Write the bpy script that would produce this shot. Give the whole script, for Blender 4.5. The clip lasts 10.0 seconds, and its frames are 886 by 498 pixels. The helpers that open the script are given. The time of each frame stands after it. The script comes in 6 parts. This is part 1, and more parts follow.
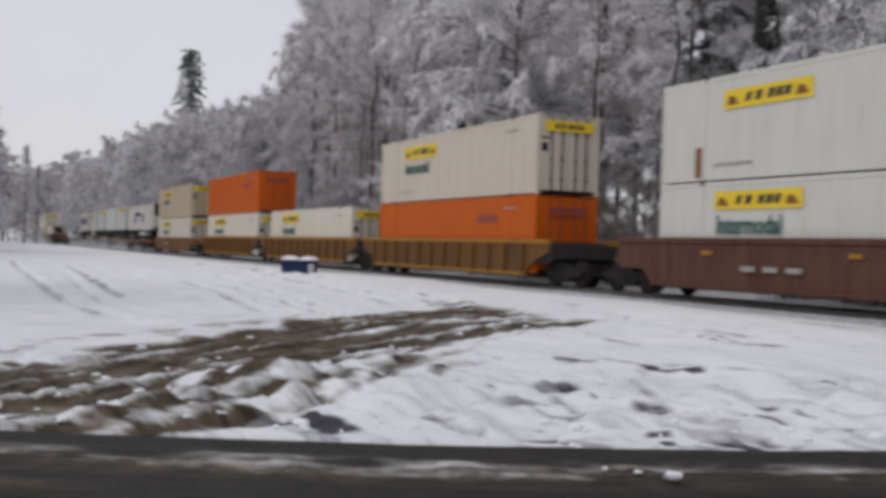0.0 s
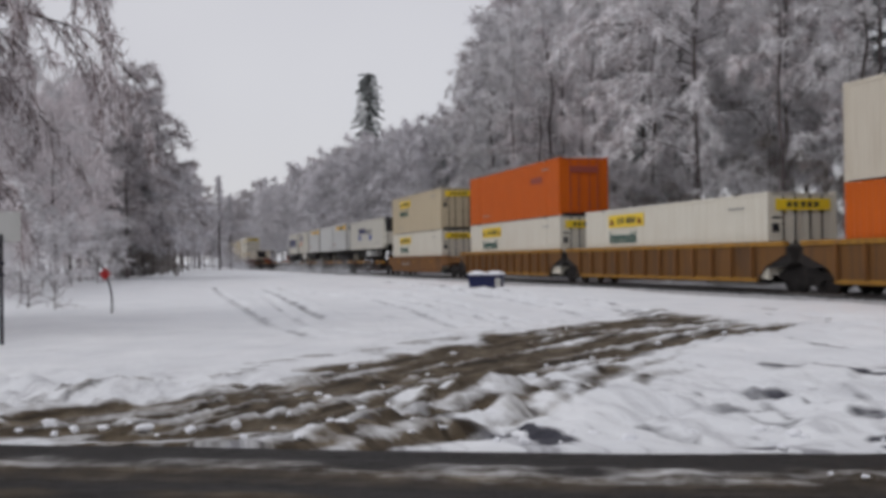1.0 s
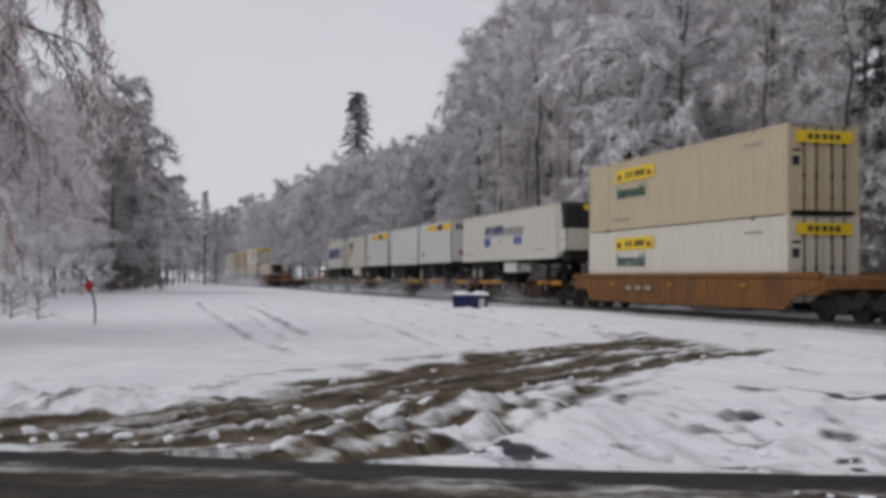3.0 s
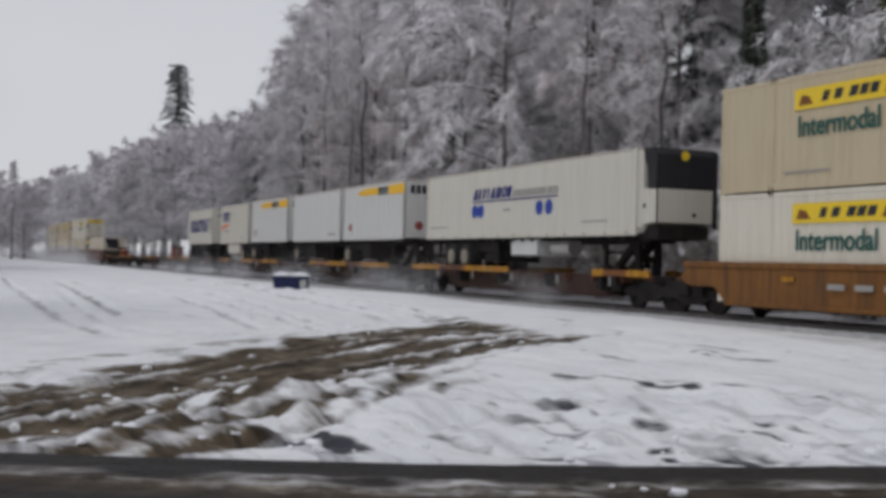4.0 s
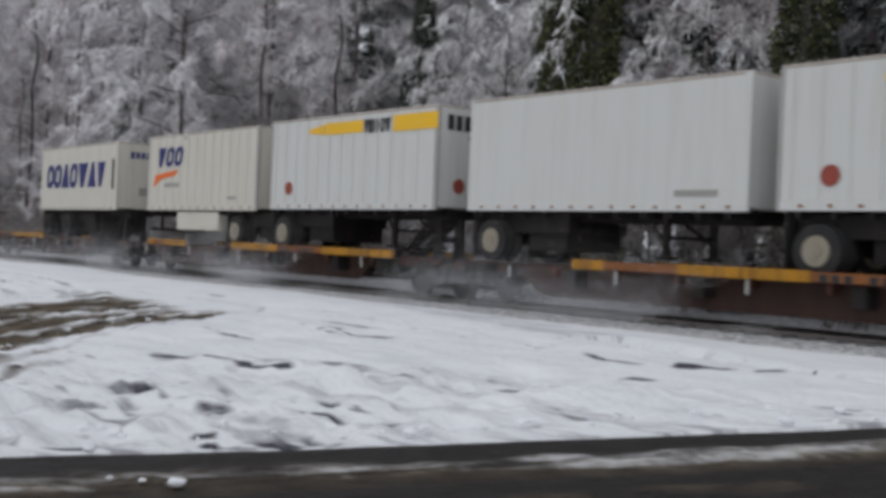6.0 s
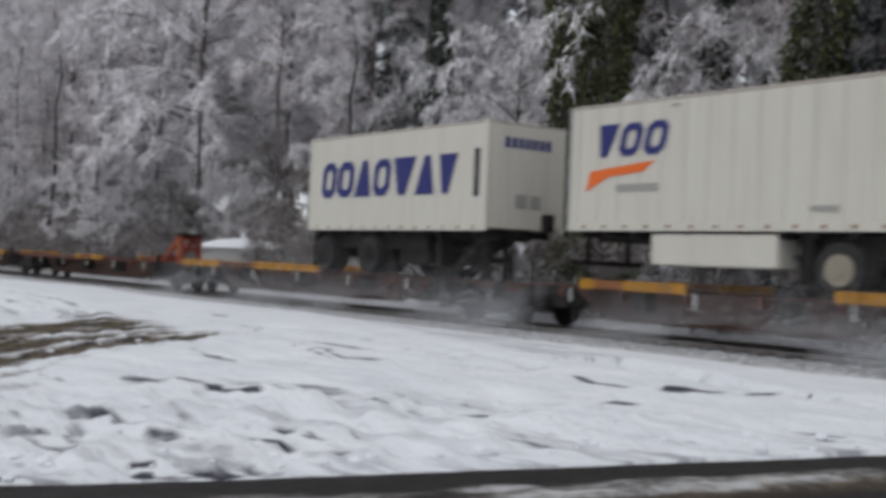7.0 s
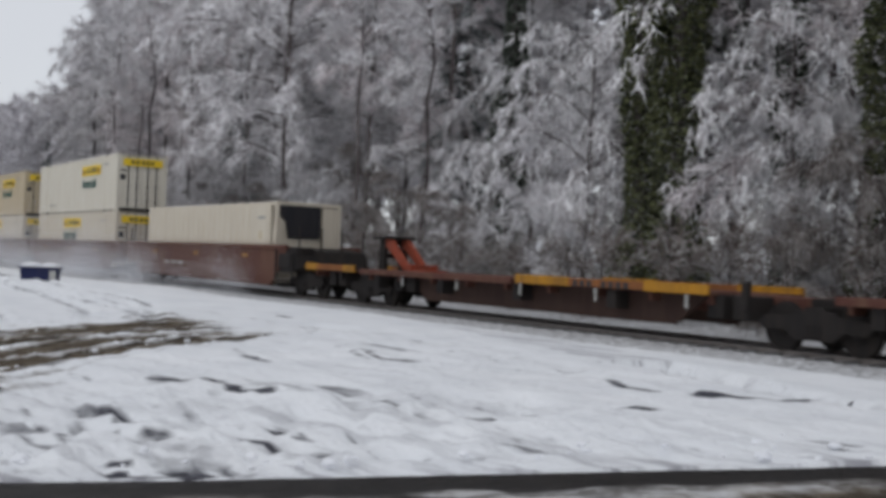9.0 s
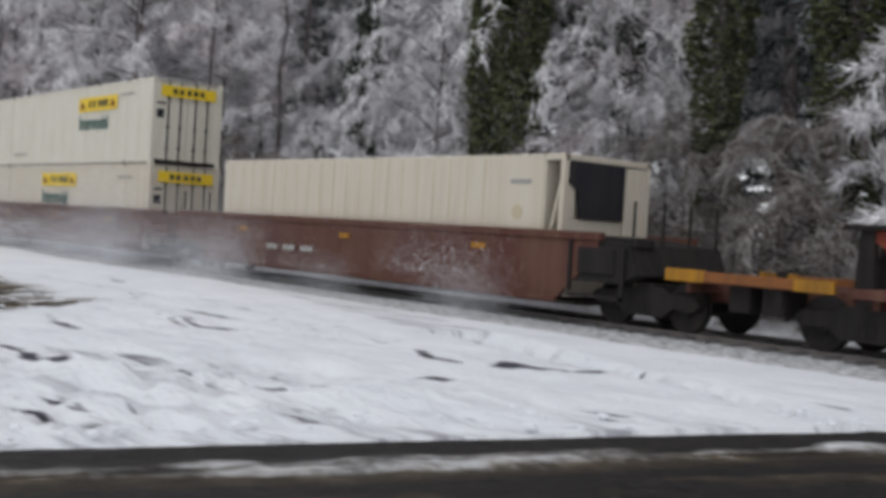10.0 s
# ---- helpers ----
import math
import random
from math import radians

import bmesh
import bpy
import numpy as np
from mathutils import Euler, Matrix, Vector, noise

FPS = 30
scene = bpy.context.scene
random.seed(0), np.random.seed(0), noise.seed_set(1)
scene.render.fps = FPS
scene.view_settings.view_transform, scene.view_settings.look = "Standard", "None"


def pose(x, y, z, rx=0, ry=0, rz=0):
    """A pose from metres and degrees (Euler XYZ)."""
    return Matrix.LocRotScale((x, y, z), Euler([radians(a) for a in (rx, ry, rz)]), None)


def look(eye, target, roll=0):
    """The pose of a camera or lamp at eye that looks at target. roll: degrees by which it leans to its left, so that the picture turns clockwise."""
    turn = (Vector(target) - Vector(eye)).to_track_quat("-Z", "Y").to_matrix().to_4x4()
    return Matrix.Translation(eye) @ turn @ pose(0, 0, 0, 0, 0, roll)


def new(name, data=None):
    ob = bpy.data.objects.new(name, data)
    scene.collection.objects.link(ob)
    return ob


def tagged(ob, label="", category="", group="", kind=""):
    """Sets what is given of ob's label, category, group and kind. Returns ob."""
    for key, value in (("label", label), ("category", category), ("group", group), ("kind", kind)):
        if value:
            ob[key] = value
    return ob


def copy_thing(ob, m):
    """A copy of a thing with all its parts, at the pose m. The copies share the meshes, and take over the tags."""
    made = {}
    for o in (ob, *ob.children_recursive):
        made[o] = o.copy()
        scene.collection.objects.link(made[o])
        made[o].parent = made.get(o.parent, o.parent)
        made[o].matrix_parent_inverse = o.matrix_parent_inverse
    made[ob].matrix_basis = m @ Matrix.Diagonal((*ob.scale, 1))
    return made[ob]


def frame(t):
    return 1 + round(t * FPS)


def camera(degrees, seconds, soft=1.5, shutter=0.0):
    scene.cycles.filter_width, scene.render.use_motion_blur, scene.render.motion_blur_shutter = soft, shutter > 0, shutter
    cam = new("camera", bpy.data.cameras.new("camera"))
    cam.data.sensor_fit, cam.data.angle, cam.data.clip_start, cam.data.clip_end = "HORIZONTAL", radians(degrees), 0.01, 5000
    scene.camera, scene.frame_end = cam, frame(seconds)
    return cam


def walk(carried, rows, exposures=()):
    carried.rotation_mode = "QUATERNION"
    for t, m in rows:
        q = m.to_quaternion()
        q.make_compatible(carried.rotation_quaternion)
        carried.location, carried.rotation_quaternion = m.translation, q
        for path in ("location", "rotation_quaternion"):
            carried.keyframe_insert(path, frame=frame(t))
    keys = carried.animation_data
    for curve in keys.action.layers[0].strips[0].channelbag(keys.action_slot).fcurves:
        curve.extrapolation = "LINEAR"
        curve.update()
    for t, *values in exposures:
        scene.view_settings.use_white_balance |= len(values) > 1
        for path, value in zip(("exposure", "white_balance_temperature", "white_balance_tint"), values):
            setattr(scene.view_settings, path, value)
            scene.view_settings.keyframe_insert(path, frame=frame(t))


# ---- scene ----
cam = camera(42.05, 10.0, soft=4.0, shutter=0.15)

# seconds, eye, aim, lean
PATH = [
    (0, (-0.001, -0.001, 1.322), (-18.356, 7.940, 1.339), 1.89),
    (0.3, (0.284, -0.162, 1.348), (-18.864, 5.609, 1.202), 0.65),
    (0.5, (0.474, -0.270, 1.366), (-18.888, 4.740, 1.272), -0.18),
    (1, (0.212, -0.311, 1.363), (-19.153, 4.685, 1.549), -0.76),
    (1.5, (0.290, -0.333, 1.362), (-19.053, 4.723, 1.866), 0.10),
    (2, (0.351, -0.339, 1.364), (-18.964, 4.816, 1.958), 1.17),
    (2.2, (0.360, -0.339, 1.352), (-18.945, 4.853, 1.971), 1.08),
    (3.3, (0.357, -0.289, 1.332), (-18.929, 4.989, 1.763), 0.22),
    (3.5, (0.341, -0.311, 1.361), (-18.830, 5.383, 1.612), 0.76),
    (3.9, (0.217, -0.265, 1.395), (-18.294, 7.306, 1.550), 1.39),
    (4, (0.186, -0.254, 1.404), (-18.084, 7.879, 1.652), 1.55),
    (4.2, (0.312, -0.167, 1.407), (-17.251, 9.401, 1.501), 2.07),
    (4.5, (0.500, -0.037, 1.411), (-16.121, 11.082, 1.029), 2.84),
    (4.8, (0.422, 0.192, 1.399), (-15.939, 11.671, 0.644), 2.47),
    (5, (0.370, 0.345, 1.391), (-16.156, 11.597, 1.927), 2.22),
    (5.5, (0.451, 0.603, 1.541), (-16.125, 11.779, 2.121), 2.97),
    (5.7, (0.552, 0.677, 1.509), (-15.461, 12.657, 1.279), 2.65),
    (6.8, (0.684, 1.601, 1.524), (-14.509, 14.595, 2.090), 2.97),
    (7, (0.750, 1.642, 1.560), (-15.166, 13.751, 1.809), 2.34),
    (7.2, (0.750, 1.740, 1.560), (-15.846, 12.898, 1.314), 1.95),
    (7.5, (0.752, 1.889, 1.560), (-16.547, 11.927, 1.535), 1.37),
    (8, (0.881, 2.068, 1.599), (-15.284, 13.838, 2.014), 2.27),
    (8.3, (0.959, 2.334, 1.568), (-15.069, 14.284, 2.099), 1.30),
    (8.5, (1.020, 2.451, 1.551), (-15.417, 13.843, 1.841), 2.36),
    (8.8, (1.146, 2.473, 1.582), (-15.841, 13.026, 1.325), 2.37),
    (9, (1.230, 2.488, 1.603), (-15.671, 13.179, 1.809), 2.38),
    (9.2, (1.354, 2.591, 1.642), (-15.239, 13.735, 2.353), 1.32),
    (9.5, (1.539, 2.746, 1.700), (-14.917, 14.057, 2.822), -0.27),
    (9.7, (1.672, 2.842, 1.723), (-14.853, 14.069, 2.661), 0.15),
    (10, (1.886, 2.989, 1.740), (-13.672, 15.553, 1.456), 3.56),]
walk(cam, [(t, look(eye, aim, lean)) for t, eye, aim, lean in PATH], exposures=[(0.0, -0.16, 6500, 10), (1.0, -0.24, 6500, 10), (2.0, -0.26, 6500, 10), (4.0, -0.30, 6450, 9), (5.5, -0.22, 6350, 7), (7.5, -0.08, 6350, 7), (8.0, -0.14, 6350, 7), (8.5, 0.0, 6350, 7), (9.0, -0.16, 6350, 7), (9.5, -0.04, 6350, 7), (10.0, 0.0, 6400, 7)])

# the train's advance along +x, seconds and metres
ADVANCE = [(0, -118.92), (0.5, -107.2), (1, -95.42), (1.5, -83.6), (2, -72.19), (2.2, -67.73), (3.3, -43.27), (3.5, -38.84),
           (4, -27.79), (4.5, -16.79), (5, -5.82), (5.5, 5.64), (5.7, 10.15), (6.8, 34.8), (7, 39.24), (7.5, 50.29),
           (8, 61.04), (8.5, 72.02), (9, 83.22), (9.5, 94.43), (10, 105.38)]
TRACK_Y, RAIL_Z = 20.83, 0.155

# ---- light: a low, closed winter sky ----
world = bpy.data.worlds.new("winter_sky")
scene.world = world
world.use_nodes = True
wn, wl = world.node_tree.nodes, world.node_tree.links
wn.clear()
w_out = wn.new("ShaderNodeOutputWorld")
w_sky = wn.new("ShaderNodeTexSky")
w_sky.sky_type, w_sky.sun_disc = "NISHITA", False
w_sky.sun_elevation, w_sky.sun_rotation = radians(38), radians(150)
w_bg_sky, w_bg_cloud, w_add = wn.new("ShaderNodeBackground"), wn.new("ShaderNodeBackground"), wn.new("ShaderNodeAddShader")
w_bg_sky.inputs["Strength"].default_value = 0.012
w_coord, w_noise, w_ramp = wn.new("ShaderNodeTexCoord"), wn.new("ShaderNodeTexNoise"), wn.new("ShaderNodeValToRGB")
w_noise.inputs["Scale"].default_value, w_noise.inputs["Detail"].default_value = 2.2, 3.0
w_ramp.color_ramp.elements[0].position, w_ramp.color_ramp.elements[1].position = 0.3, 0.75
w_ramp.color_ramp.elements[0].color = (0.725, 0.712, 0.765, 1)
w_ramp.color_ramp.elements[1].color = (0.87, 0.862, 0.895, 1)
w_bg_cloud.inputs["Strength"].default_value = 0.86
wl.new(w_coord.outputs["Generated"], w_noise.inputs["Vector"])
wl.new(w_noise.outputs["Fac"], w_ramp.inputs["Fac"])
wl.new(w_ramp.outputs["Color"], w_bg_cloud.inputs["Color"])
wl.new(w_sky.outputs["Color"], w_bg_sky.inputs["Color"])
wl.new(w_bg_sky.outputs[0], w_add.inputs[0])
wl.new(w_bg_cloud.outputs[0], w_add.inputs[1])
wl.new(w_add.outputs[0], w_out.inputs["Surface"])
sun = new("sun", bpy.data.lights.new("sun", "SUN"))
sun.data.energy, sun.data.angle, sun.data.color = 0.55, radians(25), (1.0, 0.97, 0.93)
sun.matrix_world = look((6, -20, 24), (0, 0, 0))
scene.view_settings.exposure = 0.0


# ---- materials ----
def nodes_of(name, rough=0.6, metal=0.0):
    m = bpy.data.materials.new(name)
    m.use_nodes = True
    nt = m.node_tree
    b = nt.nodes["Principled BSDF"]
    b.inputs["Roughness"].default_value, b.inputs["Metallic"].default_value = rough, metal
    return m, nt, b


def noise_ramp(nt, scale, stops, detail=6.0, coord="Object", stretch=(1, 1, 1), rough=0.6):
    """A noise texture through a colour ramp."""
    tc, mp = nt.nodes.new("ShaderNodeTexCoord"), nt.nodes.new("ShaderNodeMapping")
    mp.inputs["Scale"].default_value = stretch
    no, ra = nt.nodes.new("ShaderNodeTexNoise"), nt.nodes.new("ShaderNodeValToRGB")
    no.inputs["Scale"].default_value, no.inputs["Detail"].default_value, no.inputs["Roughness"].default_value = scale, detail, rough
    nt.links.new(tc.outputs[coord], mp.inputs["Vector"])
    nt.links.new(mp.outputs[0], no.inputs["Vector"])
    nt.links.new(no.outputs["Fac"], ra.inputs["Fac"])
    el = ra.color_ramp.elements
    while len(el) < len(stops):
        el.new(0.5)
    for e, (p, c) in zip(el, stops):
        e.position, e.color = p, (*c, 1) if len(c) == 3 else c
    return no, ra


def mix(nt, fac, a, b, mode="MIX"):
    x = nt.nodes.new("ShaderNodeMix")
    x.data_type, x.blend_type = "RGBA", mode
    for sock, v in ((x.inputs[0], fac), (x.inputs[6], a), (x.inputs[7], b)):
        if isinstance(v, bpy.types.NodeSocket):
            nt.links.new(v, sock)
        else:
            sock.default_value = v if isinstance(v, (int, float)) else (*v, 1)
    return x.outputs[2]


def bump(nt, b, height, strength=0.3, distance=0.02):
    bu = nt.nodes.new("ShaderNodeBump")
    bu.inputs["Strength"].default_value, bu.inputs["Distance"].default_value = strength, distance
    nt.links.new(height, bu.inputs["Height"])
    nt.links.new(bu.outputs[0], b.inputs["Normal"])


def paint(name, colour, dirt=(0.20, 0.15, 0.11), amount=0.5, rough=0.55, metal=0.0, streak=True):
    """Painted metal with road grime in patches and rain streaks."""
    m, nt, b = nodes_of(name, rough, metal)
    b.inputs["Specular IOR Level"].default_value = 0.22
    _, grime = noise_ramp(nt, 0.9, [(0.42, (0, 0, 0)), (0.78, (1, 1, 1))], 8)
    _, fine = noise_ramp(nt, 3.0, [(0.45, (0, 0, 0)), (0.75, (1, 1, 1))], 6, stretch=(1.6, 1.6, 0.12))
    tone = mix(nt, 0.12, colour, [c * 0.72 for c in colour])
    tone = mix(nt, grime.outputs[0], tone, [c * (1 - amount * 0.5) + d * amount * 0.5 for c, d in zip(colour, dirt)])
    if streak:
        half = nt.nodes.new("ShaderNodeMath")
        half.operation = "MULTIPLY"
        half.inputs[1].default_value = amount
        nt.links.new(fine.outputs[0], half.inputs[0])
        tone = mix(nt, half.outputs[0], tone, dirt)
    nt.links.new(tone, b.inputs["Base Color"])
    bump(nt, b, grime.outputs[0], 0.1, 0.01)
    return m


M_CREAM = paint("cream_container_paint", (0.63, 0.575, 0.475), (0.34, 0.26, 0.18), 0.30)
M_WHITE = paint("white_container_paint", (0.66, 0.655, 0.605), (0.36, 0.30, 0.22), 0.25)
M_IVORY = paint("ivory_container_paint", (0.70, 0.665, 0.57), (0.38, 0.30, 0.21), 0.28)
M_TAN = paint("tan_container_paint", (0.56, 0.475, 0.33), (0.30, 0.22, 0.14), 0.3)
M_ORANGE = paint("orange_container_paint", (0.58, 0.110, 0.004), (0.24, 0.05, 0.006), 0.32)
M_YELLOW_CAR = paint("yellow_rail_car_paint", (0.37, 0.185, 0.026), (0.09, 0.05, 0.03), 0.75, 0.7)
# brownish yellow, with the shade of the recess between the ribs in its colour
M_YELLOW_SHEET = paint("recess_shaded_yellow_side_sheet", (0.17, 0.080, 0.024), (0.06, 0.040, 0.030), 0.8, 0.75)
M_BROWN_CAR = paint("oxide_brown_rail_car_paint", (0.095, 0.038, 0.029), (0.15, 0.085, 0.055), 0.75, 0.75)
# a darker brown than the cars, for the sheets below the deck
M_BELLY = paint("dark_brown_sill_paint", (0.045, 0.026, 0.022), (0.09, 0.055, 0.04), 0.5, 0.8)
M_OCHRE_CAR = paint("rusty_ochre_rail_car_paint", (0.22, 0.098, 0.028), (0.06, 0.038, 0.028), 0.8, 0.75)
M_DARK = paint("dark_running_gear", (0.018, 0.016, 0.016), (0.05, 0.04, 0.032), 0.5, 0.8)
M_SILL_YELLOW = paint("yellow_deck_paint", (0.46, 0.22, 0.018), (0.07, 0.04, 0.025), 0.9, 0.65)
M_HITCH = paint("red_oxide_hitch_paint", (0.30, 0.062, 0.032), (0.07, 0.04, 0.03), 0.6, 0.7)
M_TRAILER = paint("white_trailer_paint", (0.63, 0.61, 0.54), (0.36, 0.30, 0.22), 0.25, 0.5)
M_TRAILER_COOL = paint("cool_white_trailer_paint", (0.63, 0.635, 0.62), (0.36, 0.32, 0.26), 0.2, 0.5)
M_ROOF = paint("dusty_trailer_roof", (0.42, 0.38, 0.33), (0.2, 0.16, 0.13), 0.4)
M_ALU = paint("weathered_aluminium", (0.46, 0.45, 0.43), (0.2, 0.17, 0.14), 0.4, 0.45, 0.6)
M_SIGN_YELLOW = paint("yellow_sign_vinyl", (0.85, 0.60, 0.03), (0.45, 0.35, 0.2), 0.15, 0.4)
M_AMBER = paint("amber_stripe_vinyl", (0.86, 0.50, 0.02), (0.5, 0.4, 0.3), 0.15, 0.4)
M_INK = paint("black_sign_ink", (0.03, 0.03, 0.035), (0.1, 0.1, 0.1), 0.2, 0.5, streak=False)
M_GREEN_INK = paint("dark_green_lettering", (0.02, 0.10, 0.085), (0.1, 0.1, 0.1), 0.1, 0.5, streak=False)
M_BLUE_INK = paint("deep_blue_lettering", (0.03, 0.035, 0.16), (0.1, 0.1, 0.15), 0.1, 0.5, streak=False)
M_ROYAL = paint("royal_blue_vinyl", (0.02, 0.06, 0.32), (0.1, 0.1, 0.15), 0.1, 0.5, streak=False)
M_ORANGE_INK = paint("orange_vinyl", (0.78, 0.16, 0.03), (0.3, 0.2, 0.1), 0.1, 0.5, streak=False)
M_GREY_INK = paint("faded_grey_marking", (0.34, 0.33, 0.31), (0.3, 0.3, 0.3), 0.1, 0.6, streak=False)
M_RED_INK = paint("dull_red_marking", (0.30, 0.07, 0.05), (0.2, 0.1, 0.1), 0.1, 0.6, streak=False)
M_RUST = paint("rust", (0.25, 0.10, 0.035), (0.1, 0.05, 0.03), 0.6, 0.85)
M_RUBBER = paint("dusty_black_rubber", (0.03, 0.03, 0.03), (0.12, 0.11, 0.1), 0.4, 0.85, streak=False)
M_HUB = paint("muddy_cream_wheel_hub", (0.30, 0.27, 0.21), (0.15, 0.12, 0.09), 0.5, 0.6)
M_REEFER = paint("matt_black_cooling_unit", (0.022, 0.022, 0.026), (0.07, 0.06, 0.06), 0.3, 0.6)
M_RAIL = paint("rail_steel", (0.24, 0.22, 0.21), (0.12, 0.09, 0.07), 0.5, 0.6, 0.3)
M_TIE = paint("snow_dusted_creosoted_wood", (0.17, 0.165, 0.165), (0.05, 0.045, 0.04), 0.5, 0.85)
M_BLUE_TUB = paint("navy_blue_plastic", (0.012, 0.018, 0.075), (0.10, 0.10, 0.12), 0.2, 0.45)
M_POST = paint("black_post_paint", (0.018, 0.018, 0.028), (0.08, 0.07, 0.06), 0.3, 0.6)
M_SIGN_BACK = paint("pale_grey_sign_back", (0.52, 0.52, 0.50), (0.3, 0.28, 0.25), 0.3, 0.45, 0.3)
M_FLAG = paint("red_reflector", (0.42, 0.03, 0.03), (0.2, 0.05, 0.05), 0.2, 0.5)
M_LINE = paint("worn_road_line_paint", (0.34, 0.33, 0.30), (0.05, 0.045, 0.04), 0.95, 0.7)


def snow_material():
    m, nt, b = nodes_of("fresh_snow", 0.75)
    _, r = noise_ramp(nt, 1.3, [(0.3, (0.80, 0.82, 0.87)), (0.7, (0.90, 0.91, 0.93))], 8)
    n2, _ = noise_ramp(nt, 14.0, [(0, (0, 0, 0)), (1, (1, 1, 1))], 8)
    nt.links.new(r.outputs[0], b.inputs["Base Color"])
    bump(nt, b, n2.outputs["Fac"], 0.4, 0.03)
    return m


M_SNOW = snow_material()


def ground_material(name, bare_dark, bare_light):
    """Snow, churned brown slush and the dark tone of wet asphalt and snow hollows, by the sheet's own values."""
    m, nt, b = nodes_of(name, 0.7)
    mud, dark_tone = nt.nodes.new("ShaderNodeAttribute"), nt.nodes.new("ShaderNodeAttribute")
    mud.attribute_name, dark_tone.attribute_name = "mud", "dark_tone"
    _, snow = noise_ramp(nt, 0.55, [(0.3, (0.80, 0.82, 0.85)), (0.7, (0.91, 0.925, 0.945))], 8)
    crumb, crumb_r = noise_ramp(nt, 7.0, [(0.35, (0, 0, 0)), (0.65, (1, 1, 1))], 8)
    _, soil = noise_ramp(nt, 2.6, [(0.28, (0.042, 0.031, 0.020)), (0.5, (0.110, 0.085, 0.057)), (0.74, (0.23, 0.19, 0.14))], 9)
    _, tar = noise_ramp(nt, 9.0, [(0.3, bare_dark), (0.7, bare_light)], 8)
    flow, dirt = nt.nodes.new("ShaderNodeAttribute"), nt.nodes.new("ShaderNodeAttribute")
    flow.attribute_name, dirt.attribute_name = "flow", "dirt"
    streak = nt.nodes.new("ShaderNodeTexNoise")
    streak.inputs["Scale"].default_value, streak.inputs["Detail"].default_value, streak.inputs["Roughness"].default_value = 1.0, 7.0, 0.68
    nt.links.new(flow.outputs["Vector"], streak.inputs["Vector"])
    both = nt.nodes.new("ShaderNodeMath")
    both.operation = "MULTIPLY_ADD"
    nt.links.new(streak.outputs["Fac"], both.inputs[0])
    both.inputs[1].default_value = 2.3
    nt.links.new(crumb.outputs["Fac"], both.inputs[2])
    add = nt.nodes.new("ShaderNodeMath")
    add.operation, add.use_clamp = "ADD", True
    shift = nt.nodes.new("ShaderNodeMath")
    shift.operation = "MULTIPLY_ADD"
    nt.links.new(mud.outputs["Fac"], shift.inputs[0])
    shift.inputs[1].default_value, shift.inputs[2].default_value = 2.5, -2.85
    nt.links.new(both.outputs[0], add.inputs[0])
    nt.links.new(shift.outputs[0], add.inputs[1])
    tint = nt.nodes.new("ShaderNodeMapRange")
    tint.inputs["From Min"].default_value, tint.inputs["From Max"].default_value = 0.49, 0.62
    nt.links.new(streak.outputs["Fac"], tint.inputs["Value"])
    grey = nt.nodes.new("ShaderNodeMath")
    grey.operation = "MULTIPLY"
    nt.links.new(tint.outputs[0], grey.inputs[0])
    nt.links.new(dirt.outputs["Fac"], grey.inputs[1])
    snow_tone = mix(nt, grey.outputs[0], snow.outputs[0], (0.36, 0.36, 0.39))
    soil_tone = mix(nt, tint.outputs[0], soil.outputs[0], (0.030, 0.022, 0.014))
    tone = mix(nt, add.outputs[0], snow_tone, soil_tone)
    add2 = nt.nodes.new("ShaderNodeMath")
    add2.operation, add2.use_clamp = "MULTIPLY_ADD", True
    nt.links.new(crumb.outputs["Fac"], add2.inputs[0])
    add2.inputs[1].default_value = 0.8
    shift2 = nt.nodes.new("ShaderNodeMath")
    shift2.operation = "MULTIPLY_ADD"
    nt.links.new(dark_tone.outputs["Fac"], shift2.inputs[0])
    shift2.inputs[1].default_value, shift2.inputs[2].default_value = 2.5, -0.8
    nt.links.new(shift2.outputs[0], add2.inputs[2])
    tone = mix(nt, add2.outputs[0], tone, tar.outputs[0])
    nt.links.new(tone, b.inputs["Base Color"])
    gloss = nt.nodes.new("ShaderNodeMapRange")
    gloss.inputs["To Min"].default_value, gloss.inputs["To Max"].default_value = 0.8, 0.62
    nt.links.new(add2.outputs[0], gloss.inputs["Value"])
    nt.links.new(gloss.outputs[0], b.inputs["Roughness"])
    b.inputs["Specular IOR Level"].default_value = 0.16
    rough_h = nt.nodes.new("ShaderNodeMath")
    rough_h.operation = "MULTIPLY_ADD"
    nt.links.new(streak.outputs["Fac"], rough_h.inputs[0])
    rough_h.inputs[1].default_value = 1.2
    nt.links.new(crumb.outputs["Fac"], rough_h.inputs[2])
    bump(nt, b, rough_h.outputs[0], 0.8, 0.07)
    return m


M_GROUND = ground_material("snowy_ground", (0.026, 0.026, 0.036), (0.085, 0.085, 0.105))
M_ROAD = ground_material("slushy_wet_asphalt", (0.009, 0.008, 0.008), (0.028, 0.024, 0.022))


